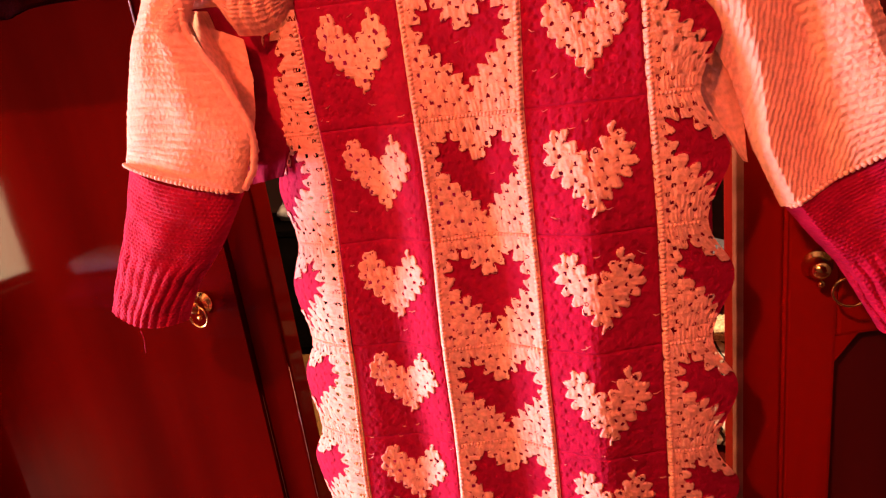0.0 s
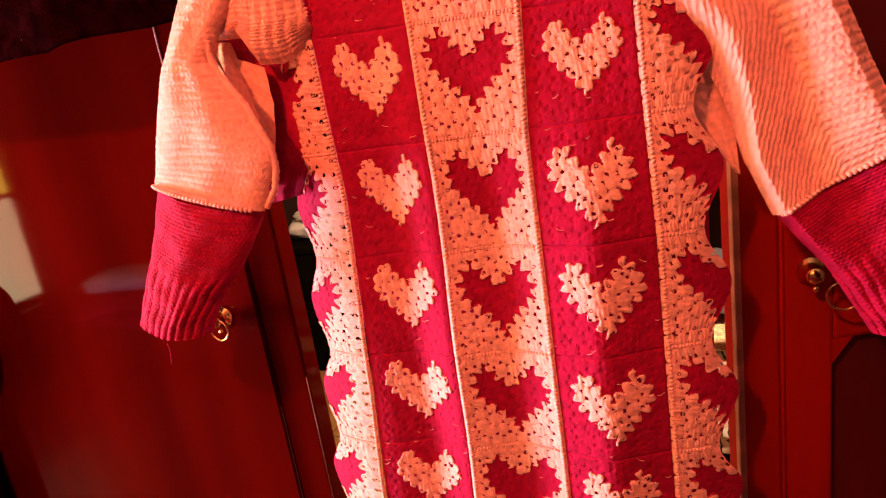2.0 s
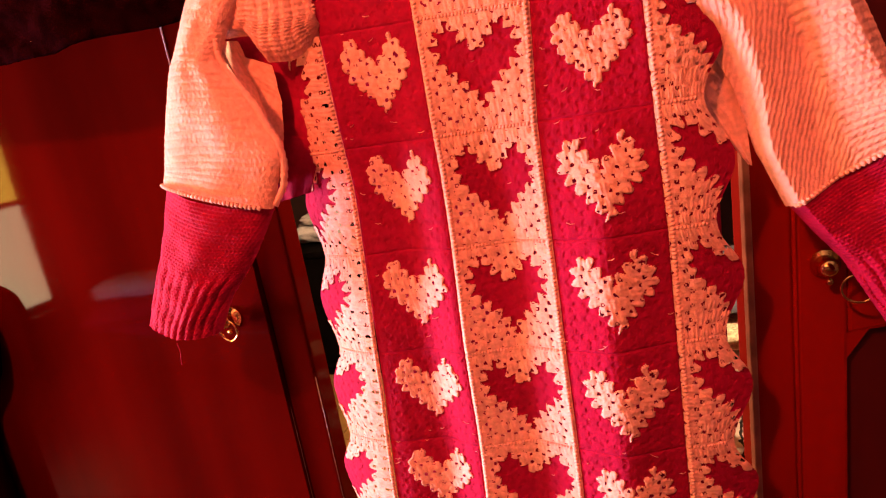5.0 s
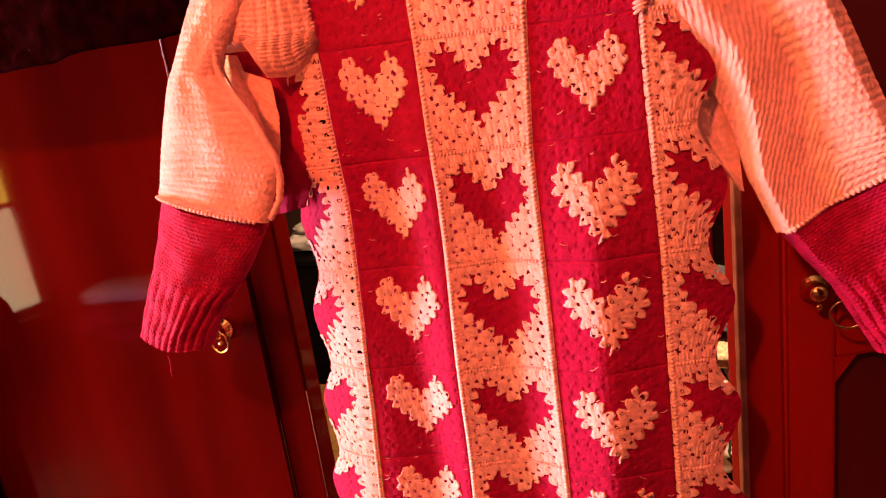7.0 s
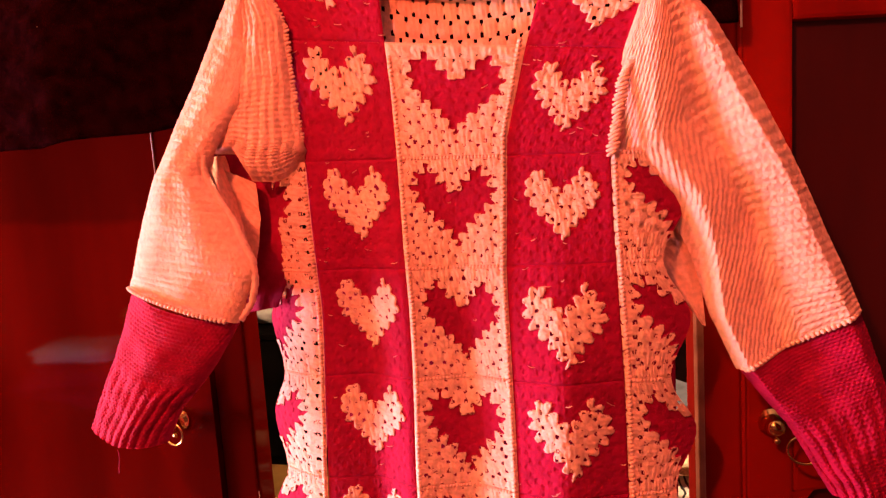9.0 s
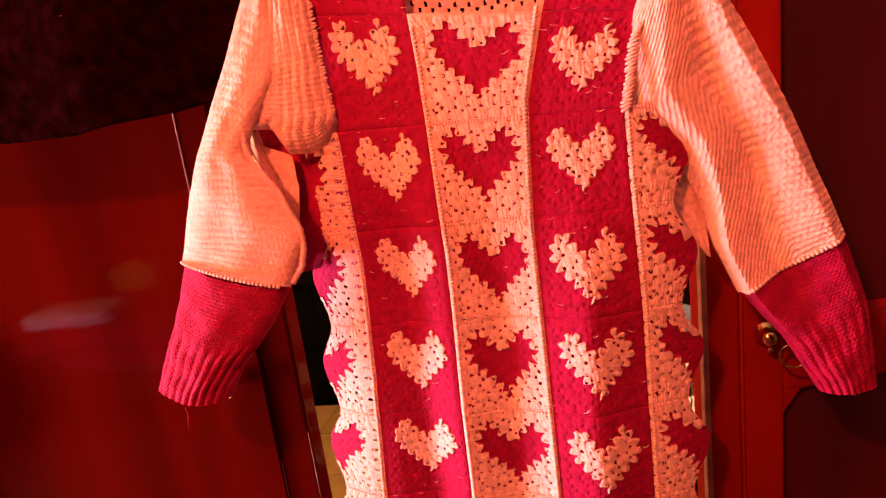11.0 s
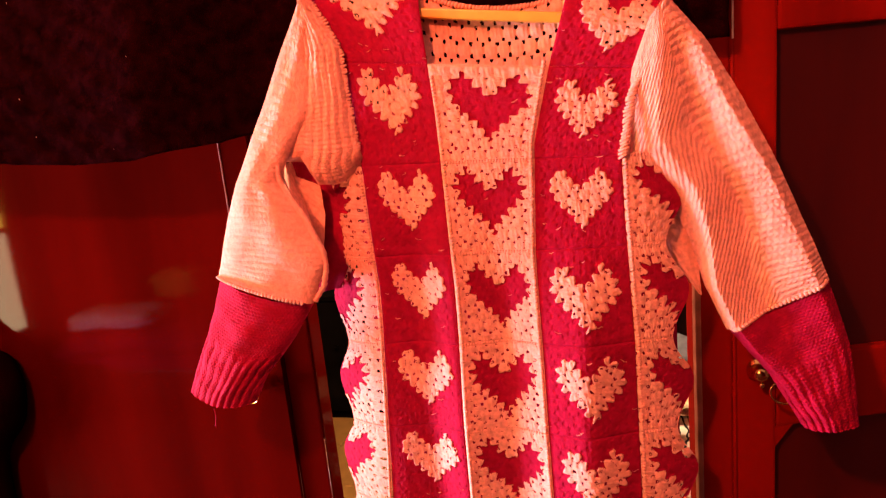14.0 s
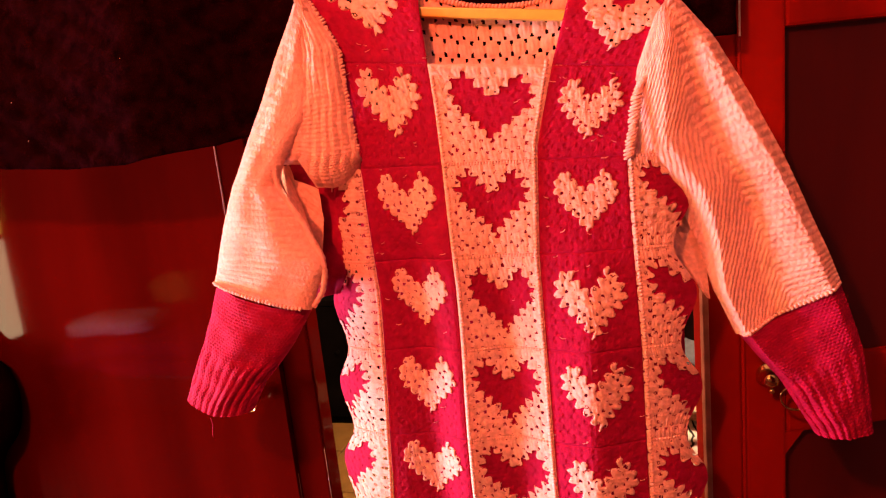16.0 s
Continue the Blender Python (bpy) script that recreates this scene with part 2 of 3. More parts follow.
def bound(k, z):
    """The upright seams of the front: 0 and 5 are the folded sides, 1 to 4 the seams between the columns."""
    z = np.asarray(z, float)
    if k == 1:
        return np.interp(z, [0.70, 0.94, 1.10, 1.25, 1.40, 1.48, 1.54, 1.575, 1.61, 1.65], [-0.195, -0.185, -0.171, -0.166, -0.170, -0.178, -0.180, -0.200, -0.226, -0.250])
    if k == 2:
        return np.interp(z, [0.70, 0.94, 1.25, 1.48, 1.62, 1.66], [-0.068, -0.062, -0.055, -0.062, -0.071, -0.074])
    if k == 3:
        return np.interp(z, [0.70, 0.95, 1.29, 1.43, 1.53, 1.59, 1.66], [0.056, 0.058, 0.056, 0.063, 0.087, 0.104, 0.122])
    if k == 4:
        return np.interp(z, [0.70, 0.95, 1.16, 1.33, 1.40, 1.50, 1.572, 1.65], [0.178, 0.176, 0.175, 0.169, 0.168, 0.183, 0.222, 0.240])
    row = row_of(z)
    scallop = 0.5 - 0.5 * np.cos(2 * np.pi * row)
    if k == 0:
        return bound(1, z) - 0.062 - 0.026 * scallop - np.interp(z, [0.7, 0.95, 1.2], [0.012, 0.006, 0.0])
    return bound(4, z) + 0.047 + 0.025 * scallop + np.interp(z, [0.75, 1.0, 1.2], [0.006, 0.004, 0.0])


def drape(x, z):
    """Depth of the front: soft upright folds that deepen downwards, and sides that turn to the back."""
    deep = np.clip((np.interp(x, [-0.05, 0.07], [1.44, 1.35]) - z) / 0.20, 0.0, 1.0)
    fold = 0.0
    for dx in (-0.010, -0.005, 0.0, 0.005, 0.010):
        fold = fold + 0.2 * np.interp(x + dx, [-0.24, -0.168, -0.112, -0.062, 0.006, 0.058, 0.112, 0.172, 0.24], [0.004, -0.003, 0.011, -0.014, 0.008, -0.011, -0.026, 0.0, 0.008])
    y = deep * fold
    y = y + 0.003 * np.sin(23 * z + 9 * x) * deep
    left, right = bound(1, z) - x, x - bound(4, z)
    side = np.clip(np.maximum(left, right), 0, None)
    y = y + 4.0 * side ** 2
    y = y + 0.9 * np.clip(z - 1.58, 0, None) ** 2 / 0.1
    return y


HEART = np.array([(0.53, 0.215), (0.66, 0.37), (0.85, 0.54), (0.89, 0.64), (0.83, 0.77), (0.725, 0.89), (0.63, 0.76), (0.51, 0.655), (0.39, 0.76), (0.29, 0.90), (0.18, 0.82), (0.14, 0.70), (0.21, 0.55), (0.39, 0.38)])
HEART_MID = HEART.mean(0)


def heart_inside(u, v, light, size, mid, displace):
    """A broad heart on the unit square, tip down, its rim scalloped by the pale tufts."""
    pu = (u - mid[0] - displace * (v - 0.5)) / size + HEART_MID[0]
    pv = (v - mid[1]) / size + HEART_MID[1]
    best = np.full(u.shape, 9.0)
    arc = np.zeros(u.shape)
    inside = np.zeros(u.shape, bool)
    run = 0.0
    for a, b in zip(HEART, np.roll(HEART, -1, 0)):
        d = b - a
        ln = float(np.hypot(*d))
        f = np.clip(((pu - a[0]) * d[0] + (pv - a[1]) * d[1]) / ln ** 2, 0, 1)
        dist = np.hypot(pu - a[0] - f * d[0], pv - a[1] - f * d[1])
        near = dist < best
        best = np.where(near, dist, best)
        arc = np.where(near, run + f * ln, arc)
        cross = (a[1] > pv) != (b[1] > pv)
        inside ^= cross & (pu < a[0] + (pv - a[1]) * d[0] / (d[1] if abs(d[1]) > 1e-9 else 1e-9))
        run += ln
    sd = np.where(inside, -best, best)
    uneven = np.sin(np.floor(arc / 0.118) * 37.7 + 91 * mid[0] + 53 * displace)
    wave = 0.070 * (1 + 0.32 * uneven) * (np.abs(np.sin(np.pi * arc / 0.118)) - 0.55)
    return sd < (-wave if light else wave)


CELLS = 8


def stitches(u, v, seed):
    """Tufts of three stitches laid in rounds about the middle: the height of the yarn, the hole mask and the middle of each tuft."""
    du, dv = u - 0.5, v - 0.5
    flip = np.abs(du) > np.abs(dv)
    along = np.where(flip, v, u)
    across = np.where(flip, u, v)
    j = np.floor(across * CELLS)
    shift = 0.5 * np.mod(j, 2)
    i = np.floor(along * CELLS + shift)
    fa, fc = along * CELLS + shift - i - 0.5, across * CELLS - j - 0.5
    ca, cc = (i + 0.5 - shift) / CELLS, (j + 0.5) / CELLS
    cu, cv = np.where(flip, cc, ca), np.where(flip, ca, cc)
    tuft = np.cos(np.pi * fa) ** 0.5 * np.cos(np.pi * fc * 0.94) ** 0.6
    wobble = np.sin(i * 12.9898 + j * 78.233 + seed) * 43758.5453
    wobble = wobble - np.floor(wobble)
    strand = 0.13 * np.cos(2 * np.pi * (2.4 + wobble) * fa + (2 + 3 * wobble) * fc + 5 * wobble) + 0.09 * np.cos(2 * np.pi * 2 * fc + 9 * wobble + 3 * fa)
    height = 0.0014 * np.nan_to_num(tuft) * (0.7 + 0.6 * wobble) + 0.0030 * strand * np.nan_to_num(tuft)
    hole = ((np.abs(fa) - 0.5) / 0.20) ** 2 + ((np.abs(fc) - 0.42 + 0.08 * wobble) / 0.23) ** 2 < 1
    return height, hole, cu, cv


def square_part(col, row, parent, n=112):
    """One crocheted square with its heart; the square's own stitches and the heart's are two meshes."""
    light = col % 2 == 0
    g = np.linspace(0, 1, n + 1)
    u, v = np.meshgrid(g, g)
    z_top, z_low = row_z(row), row_z(row + 1)
    z = z_low + (z_top - z_low) * v
    lo, hi = bound(col, z), bound(col + 1, z)
    if col == 0:
        width = (bound(1, z) - lo) * 1.0
        uu = 0.42 + 0.58 * (1 - (1 - u) ** 1.6)
        x = lo + width * u
    elif col == 4:
        uu = 0.53 * u
        x = lo + (hi - lo) * u
    else:
        uu = u
        x = lo + (hi - lo) * u
    rnd = random.Random(col * 31 + row)
    tilt = rnd.uniform(-0.03, 0.03)
    height, hole, cu, cv = stitches(np.clip(uu, 0, 1), v, col * 3.1 + row * 1.7)
    edge = np.minimum(np.minimum(uu, 1 - uu), np.minimum(v, 1 - v)) if 0 < col < 4 else np.minimum(v, 1 - v)
    height = height * np.clip(edge / 0.03, 0.35, 1)
    hole = hole & (edge > 0.025)
    size = rnd.uniform(0.94, 1.0) * (1.04 if light else 0.97)
    rag = np.random.RandomState(col * 7 + row).normal(0, 1, (n + 1, n + 1))
    hole = hole & (rag < 1.3)
    low = {1: 0.03, 2: -0.01, 3: -0.03}.get(col, -0.02) + (0.03 if row in (1, 2) else -0.01) - (0.02 if col == 3 and row < 4 else 0.0)
    mid = (HEART_MID[0] + rnd.uniform(-0.015, 0.015), HEART_MID[1] + low + rnd.uniform(-0.01, 0.01))
    heart = heart_inside(uu + 0.004 * np.sin(40 * v + row), v + 0.004 * np.sin(35 * u + col), light, size, mid, tilt)
    pale = heart != light
    height = np.where(pale, height * 0.85 + 0.0010, height * 0.09 - 0.0007 * hole)
    height = height - 0.0012 * np.exp(-((edge / 0.012) ** 2)) * (0 < col < 4)
    y = drape(x, z) - height
    z = z - 0.16 * x * np.clip((z - 1.36) / 0.20, 0, 1.2)
    jit = np.random.RandomState(col * 17 + row).normal(0, 0.00016, (3, n + 1, n + 1))
    x, y, z = x + jit[0], y + jit[1], z + jit[2]
    pts = np.stack([x, y, z], -1).reshape(-1, 3)
    k = np.arange(n)
    a = (k[:, None] * (n + 1) + k[None, :]).reshape(-1)
    quads = np.stack([a, a + 1, a + n + 2, a + n + 1], -1)
    is_heart = heart.reshape(-1)[quads].sum(1) >= 2
    is_hole = (hole & pale).reshape(-1)[quads].sum(1) >= 4
    ground, mark = (CREAM, RED) if light else (RED, CREAM)

    def mesh(name, keep, material, mother, label=""):
        q = quads[keep]
        used, inv = np.unique(q, return_inverse=True)
        me = pydata(name, pts[used], inv.reshape(q.shape))
        return mesh_part(name, me, material, mother, label, smooth=True)

    base = mesh("crochet_square", ~is_heart & ~is_hole, ground, parent, "peach cream crochet square" if light else "crimson crochet square")
    if (is_heart & ~is_hole).any():
        mesh("heart", is_heart & ~is_hole, mark, base, "crimson crocheted heart" if light else "peach cream crocheted heart")


def chain(name, points, across, size, material, parent, label="", step=0.0046):
    """A line of slanting whip stitches: small yarn loops laid one after another."""
    pts = [Vector(p) for p in points]
    length = [0.0]
    for a, b in zip(pts, pts[1:]):
        length.append(length[-1] + (b - a).length)
    verts, faces = [], []
    rnd = random.Random(len(pts))
    for i in range(int(length[-1] / step)):
        d = i * step
        k = max(j for j in range(len(length)) if length[j] <= d)
        k = min(k, len(pts) - 2)
        f = (d - length[k]) / max(1e-6, length[k + 1] - length[k])
        p = pts[k].lerp(pts[k + 1], f)
        along = (pts[k + 1] - pts[k]).normalized()
        side = Vector(across).normalized()
        lead = (side + along * rnd.uniform(0.15, 0.6)).normalized()
        out = Vector((0, -1, 0))
        b0 = len(verts)
        w = size * rnd.uniform(0.85, 1.15)
        for s in (-1.0, -0.5, 0.5, 1.0):
            r = step * (0.30 if abs(s) == 1 else 0.52)
            lift = 0.0004 if abs(s) == 1 else 0.0018
            up = lead.cross(out)
            for c in range(5):
                a = 2 * math.pi * c / 5
                verts.append(p + lead * (s * w) + out * (lift + 0.6 * r * math.sin(a)) + up * (r * math.cos(a)))
        for s in range(3):
            for c in range(5):
                faces.append((b0 + s * 5 + c, b0 + s * 5 + (c + 1) % 5, b0 + (s + 1) * 5 + (c + 1) % 5, b0 + (s + 1) * 5 + c))
        faces.append(tuple(b0 + c for c in reversed(range(5))))
        faces.append(tuple(b0 + 15 + c for c in range(5)))
    return mesh_part(name, pydata(name, verts, faces), material, parent, label, smooth=True)


def side_profile(w, valley, crest):
    """Fullness across a sleeve from its outer edge (0) to its inner edge (1): full, hollow at the valley, full at the crest."""
    def ease(a, b, lo, hi):
        f = np.clip((w - a) / np.maximum(b - a, 1e-4), 0, 1)
        return lo + (hi - lo) * 0.5 * (f + f * f * (3 - 2 * f))
    y = ease(0.0, 0.12, 0.0, 0.62)
    y = np.where(w > 0.12, ease(0.12, valley, 0.62, 0.10), y)
    y = np.where(w > valley, ease(valley, crest, 0.10, 0.78), y)
    return np.where(w > crest, ease(crest, 1.0, 0.78, 0.0), y)


def cloth(name, outer, inner, s_vals, n_s, n_w, depth, rows, material, parent, label="", ribs=0.0, back=False, folds=(), y_off=0.0, sag=0.0, stitch=0.0007, skew=0.0, displace=(0, 0, 1), rib_from=0.0, lip=0.0, curl=0.0, hold=0.0, crease=0.0):
    """A knitted sheet between two edges (each a short list of x, z), rounded towards the viewer, with its rows of stitches."""
    so = np.linspace(0, 1, len(outer))
    si = np.linspace(0, 1, len(inner))
    s = np.linspace(s_vals[0], s_vals[1], n_s + 1)[:, None]
    w = (0.5 - 0.5 * np.cos(np.pi * np.linspace(0, 1, n_w + 1)))[None, :]
    w = 0.6 * w + 0.4 * np.linspace(0, 1, n_w + 1)[None, :]

    def smooth(ts, vals):
        t = s[:, 0]
        fine = np.linspace(0, 1, 201)
        v = np.interp(fine, ts, vals)
        ker = np.hanning(15)
        ker /= ker.sum()
        v = np.convolve(np.pad(v, 7, mode="reflect", reflect_type="odd"), ker, "valid")
        return np.interp(t, fine, v)[:, None]

    ox, oz = smooth(so, [p[0] for p in outer]), smooth(so, [p[1] for p in outer])
    ix, iz = smooth(si, [p[0] for p in inner]), smooth(si, [p[1] for p in inner])
    x = ox + (ix - ox) * w
    z = oz + (iz - oz) * w - sag * 4 * w * (1 - w)
    if lip:
        step = np.clip((w - 0.32) / 0.16, 0, 1)
        step = step * step * (3 - 2 * step)
        tail = np.sin(0.5 * np.pi * np.clip((1.0 - w) / 0.35, 0, 1))
        z = z - lip * s ** 7 * step * tail
    bulge = np.sqrt(np.clip(1 - (2 * w - 1) ** 2, 0, 1)) * np.ones_like(s)
    if crease:
        # a long hollow down the sleeve, between a full inner side and a full outer side, that runs aslant to the inner edge
        run = crease * np.ones_like(s) if rib_from else crease * np.clip((s - 0.35) / 0.5, 0, 1)
        full = side_profile(w, 0.34 + run, 0.66 + run)
        blend = np.clip((0.75 - s) / 0.6, 0, 1) if rib_from else np.clip((s - 0.08) / 0.25, 0, 1)
        bulge = bulge * 0.75 * (1 - blend) + full * blend
    y = (depth if back else -depth) * bulge + y_off
    for f_w, f_width, f_amp, slope in folds:
        y = y + f_amp * np.clip((1 - s) / 0.16, 0, 1) * np.exp(-(((w - f_w - slope * (s - 0.5)) / f_width) ** 2))
    y = y + curl * s ** 16
    y = y + 0.0007 * np.sin(15 * w + 9 * s + 40 * depth) + 0.0006 * np.sin(29 * s - 8 * w)
    across = w * np.hypot(ix - ox, iz - oz)
    if ribs:
        grow = np.clip((s - rib_from) / 0.12, 0, 1) if rib_from else 1.0
        rib = np.abs(np.cos(np.pi * w * ribs + 0.9 * np.sin(5 * s + 3 * w) + 0.25 * np.sin(23 * s))) ** 0.8
        y = y - 0.0034 * rib * grow * (0.7 + 0.3 * np.sin(6 * w + 4 * s))
        y = y - 0.0005 * np.cos(2 * np.pi * s * rows) - 0.0004 * np.cos(2 * np.pi * across / 0.0050 + np.pi * np.floor(s * rows))
    else:
        ph = (s - skew * np.clip(w - 0.45, 0, None)) * rows + 0.25 * np.sin(5 * w)
        line = np.abs(np.cos(np.pi * ph)) ** 0.7
        knot = np.cos(2 * np.pi * across / 0.0066 + np.pi * np.floor(ph))
        uneven = 0.8 + 0.2 * np.sin(17 * np.floor(ph) + 3 * across / 0.02)
        y = y - stitch * line * uneven - 0.26 * stitch * line * knot
    # moved in depth along the camera's rays, so the outline still fits its view
    shift = displace[0] * np.clip((displace[1] - z) / displace[2], 0, 1) * (1 - hold * w)
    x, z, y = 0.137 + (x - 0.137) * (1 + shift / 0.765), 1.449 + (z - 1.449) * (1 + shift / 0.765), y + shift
    jit = np.random.RandomState(n_s + n_w).normal(0, 0.00018, (3, n_s + 1, n_w + 1))
    pts = np.stack([x + jit[0], y + jit[1], z + jit[2]], -1).reshape(-1, 3)
    a = (np.arange(n_s)[:, None] * (n_w + 1) + np.arange(n_w)[None, :]).reshape(-1)
    quads = np.stack([a, a + 1, a + n_w + 2, a + n_w + 1], -1)
    me = pydata(name, pts, quads)
    return mesh_part(name, me, material, parent, label, smooth=True)


def joint(parent, a, b, depth, y_off, axis, displace, crease=0.0):
    """The row of pale slanting stitches where a sleeve meets its cuff."""
    pts = []
    for f in np.linspace(0.03, 0.97, 30):
        x, z = a[0] + (b[0] - a[0]) * f, a[1] + (b[1] - a[1]) * f
        full = float(side_profile(np.array(f), 0.34 + crease, 0.66 + crease)) if crease else math.sqrt(1 - (2 * f - 1) ** 2)
        y = -depth * full + (y_off if displace[0] >= 0 else -0.004) - 0.001
        # same shift along the camera's rays as the sleeve
        k = 1 + displace[0] / 0.765
        pts.append((0.137 + (x - 0.137) * k, y + displace[0], 1.449 + (z - 1.449) * k))
    chain("cuff_seam", pts, axis, 0.0025, CREAM, parent, "pale slanting stitches over the cuff", step=0.0050)


def sweater_dress():
    d = tagged(empty("sweater_dress", (0, 0.02, 0.69)), "crimson and peach crocheted heart-square sweater dress on a yellow hanger", "sweater dress")
    for col in range(5):
        for row in range(8):
            if row == 0 and col not in (1, 3):
                continue
            if row == 1 and col in (0, 4):
                continue
            square_part(col, row, d)
    for k, inward in ((1, -0.004), (2, 0.004), (3, -0.004), (4, 0.004)):
        top = 1.41 if k in (1, 4) else (1.53 if k in (2, 3) else 1.6)
        zs = np.linspace(0.70, top, 60)
        pts = [(float(bound(k, z) + inward), float(drape(bound(k, z) + inward, z)) - 0.0004, float(z)) for z in zs]
        chain("seam", pts, (1, 0, 0.15), 0.0030, CREAM, d, "peach cream whip-stitched seam")
    for row in range(2, 8):
        for col in (0, 2, 4):
            z = float(row_z(row))
            xs = np.linspace(float(bound(col, z)) + 0.005, float(bound(col + 1, z)) - 0.005, 24)
            pts = [(float(x), float(drape(x, z)) + 0.0002, float(z - 0.16 * x * np.clip((z - 1.36) / 0.20, 0, 1.2))) for x in xs]
            chain("row_seam", pts, (0.15, 0, 1), 0.0022, CREAM, d, step=0.0038)
    # inner back, seen in the neck opening
    neck_back(d)
    # backs of the body
    part("back_panel", boxed(-0.212, 0.234, 0.072, 0.078, 0.66, 1.50, bevel=0.002), RED, d, "shaded crimson back of the dress")
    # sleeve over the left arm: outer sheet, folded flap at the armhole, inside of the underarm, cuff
    displace = (-0.045, 1.56, 0.16)
    lo = [(-0.226, 1.640), (-0.262, 1.582), (-0.300, 1.515), (-0.335, 1.455), (-0.362, 1.410), (-0.387, 1.360), (-0.407, 1.305), (-0.418, 1.275)]
    li = [(-0.206, 1.620), (-0.215, 1.560), (-0.238, 1.490), (-0.276, 1.440), (-0.297, 1.405), (-0.263, 1.351), (-0.239, 1.290), (-0.270, 1.228)]
    ls = cloth("sleeve", lo, li, (0, 1), 320, 150, 0.018, 42, CREAM, d, "peach cream crocheted sleeve", stitch=0.0010, displace=displace, y_off=-0.004)
    cloth("armhole_flap", [(-0.226, 1.648), (-0.232, 1.570), (-0.255, 1.497), (-0.286, 1.448), (-0.298, 1.434)], [(-0.218, 1.648), (-0.178, 1.575), (-0.175, 1.505), (-0.169, 1.442), (-0.168, 1.426)], (0, 1), 170, 120, 0.018, 40, CREAM, ls, "peach crochet flap gathered at the armhole", ribs=8, displace=(-0.03, 1.56, 0.16), y_off=-0.002, lip=0.032, curl=0.020, hold=0.95)
    cloth("sleeve_back", [(-0.345, 1.438), (-0.372, 1.385), (-0.395, 1.330), (-0.418, 1.275)], [(-0.236, 1.396), (-0.234, 1.356), (-0.243, 1.310), (-0.276, 1.236)], (0, 1), 130, 90, 0.010, 17, CREAM, ls, "shaded peach inside of the sleeve", back=True, skew=0.45, displace=displace, hold=0.8)
    # unseen extra sheet, added to keep the window's light off the gusset
    cloth("sleeve_light_block", [(-0.330, 1.450), (-0.372, 1.385), (-0.395, 1.330), (-0.416, 1.278)], [(-0.296, 1.430), (-0.276, 1.370), (-0.262, 1.318), (-0.276, 1.240)], (0, 1), 60, 50, 0.066, 17, CREAM, ls, back=True, displace=displace)
    # scale about the camera's eye that goes with the depth shift
    k = 1 + displace[0] / 0.765
    rim = [(-0.294, 1.430), (-0.2955, 1.416), (-0.293, 1.402), (-0.284, 1.384), (-0.263, 1.351), (-0.254, 1.327), (-0.243, 1.303), (-0.242, 1.278), (-0.249, 1.253), (-0.266, 1.232)]
    ts = np.linspace(0, len(rim) - 1, 70)
    line = [(0.137 + (float(np.interp(t, range(len(rim)), [p[0] for p in rim])) - 0.137) * k, -0.050, 1.449 + (float(np.interp(t, range(len(rim)), [p[1] for p in rim])) - 1.449) * k) for t in ts]
    mesh_part("rolled_edge", tube_mesh("rolled_edge", line, lambda f: 0.0034 + 0.0007 * math.sin(160 * f) + 0.0012 * math.sin(math.pi * f), 10), CREAM, ls, smooth=True)
    joint(ls, (-0.418, 1.276), (-0.270, 1.229), 0.022, -0.049, (0.3, 0, 1), displace)
    co = [(-0.416, 1.277), (-0.436, 1.226), (-0.458, 1.178), (-0.484, 1.132), (-0.503, 1.092)]
    ci = [(-0.270, 1.229), (-0.305, 1.180), (-0.335, 1.146), (-0.362, 1.118), (-0.392, 1.072)]
    cloth("cuff", co, ci, (0, 1), 140, 120, 0.024, 44, RED, ls, "crimson ribbed cuff", ribs=9, rib_from=0.42, folds=((0.5, 0.2, -0.004, 0.3),), sag=0.008, displace=displace)
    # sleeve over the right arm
    displace = (0.030, 1.52, 0.20)
    ro = [(0.224, 1.582), (0.266, 1.528), (0.300, 1.465), (0.338, 1.386), (0.362, 1.326), (0.383, 1.274), (0.395, 1.240)]
    ri = [(0.205, 1.558), (0.182, 1.500), (0.164, 1.393), (0.216, 1.354), (0.242, 1.300), (0.259, 1.238), (0.284, 1.179)]
    rs = cloth("sleeve", ro, ri, (0, 1), 330, 160, 0.026, 42, CREAM, d, "peach cream crocheted sleeve", stitch=0.0016, skew=0.55, displace=displace, crease=0.26)
    cloth("sleeve_back", ro[2:], ri[2:], (0, 1), 60, 50, 0.006, 30, CREAM, rs, back=True, y_off=0.004, displace=displace)
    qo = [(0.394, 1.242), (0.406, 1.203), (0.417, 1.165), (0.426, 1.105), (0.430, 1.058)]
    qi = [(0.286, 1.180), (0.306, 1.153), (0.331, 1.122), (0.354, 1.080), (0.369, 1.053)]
    cloth("cuff", qo, qi, (0, 1), 140, 120, 0.024, 44, RED, rs, "crimson ribbed cuff", ribs=8, rib_from=0.45, folds=((0.7, 0.2, -0.003, -0.3),), sag=0.001, displace=displace, crease=0.26)
    joint(rs, (0.395, 1.241), (0.284, 1.180), 0.026, 0.0, (-0.4, 0, 1), displace, 0.26)
    # underarm gussets
    cloth("gusset", [(-0.325, 1.455), (-0.315, 1.405), (-0.290, 1.330), (-0.285, 1.238)], [(-0.165, 1.445), (-0.180, 1.400), (-0.200, 1.305), (-0.230, 1.246)], (0, 1), 70, 50, 0.003, 26, RED, d, "crimson underarm gusset", y_off=0.012)
    cloth("gusset", [(0.165, 1.420), (0.170, 1.370), (0.198, 1.310), (0.258, 1.215)], [(0.240, 1.380), (0.248, 1.330), (0.256, 1.280), (0.262, 1.213)], (0, 1), 60, 50, 0.003, 16, CREAM, d, "pale peach underarm gusset", y_off=0.040)
    loose_threads(d)
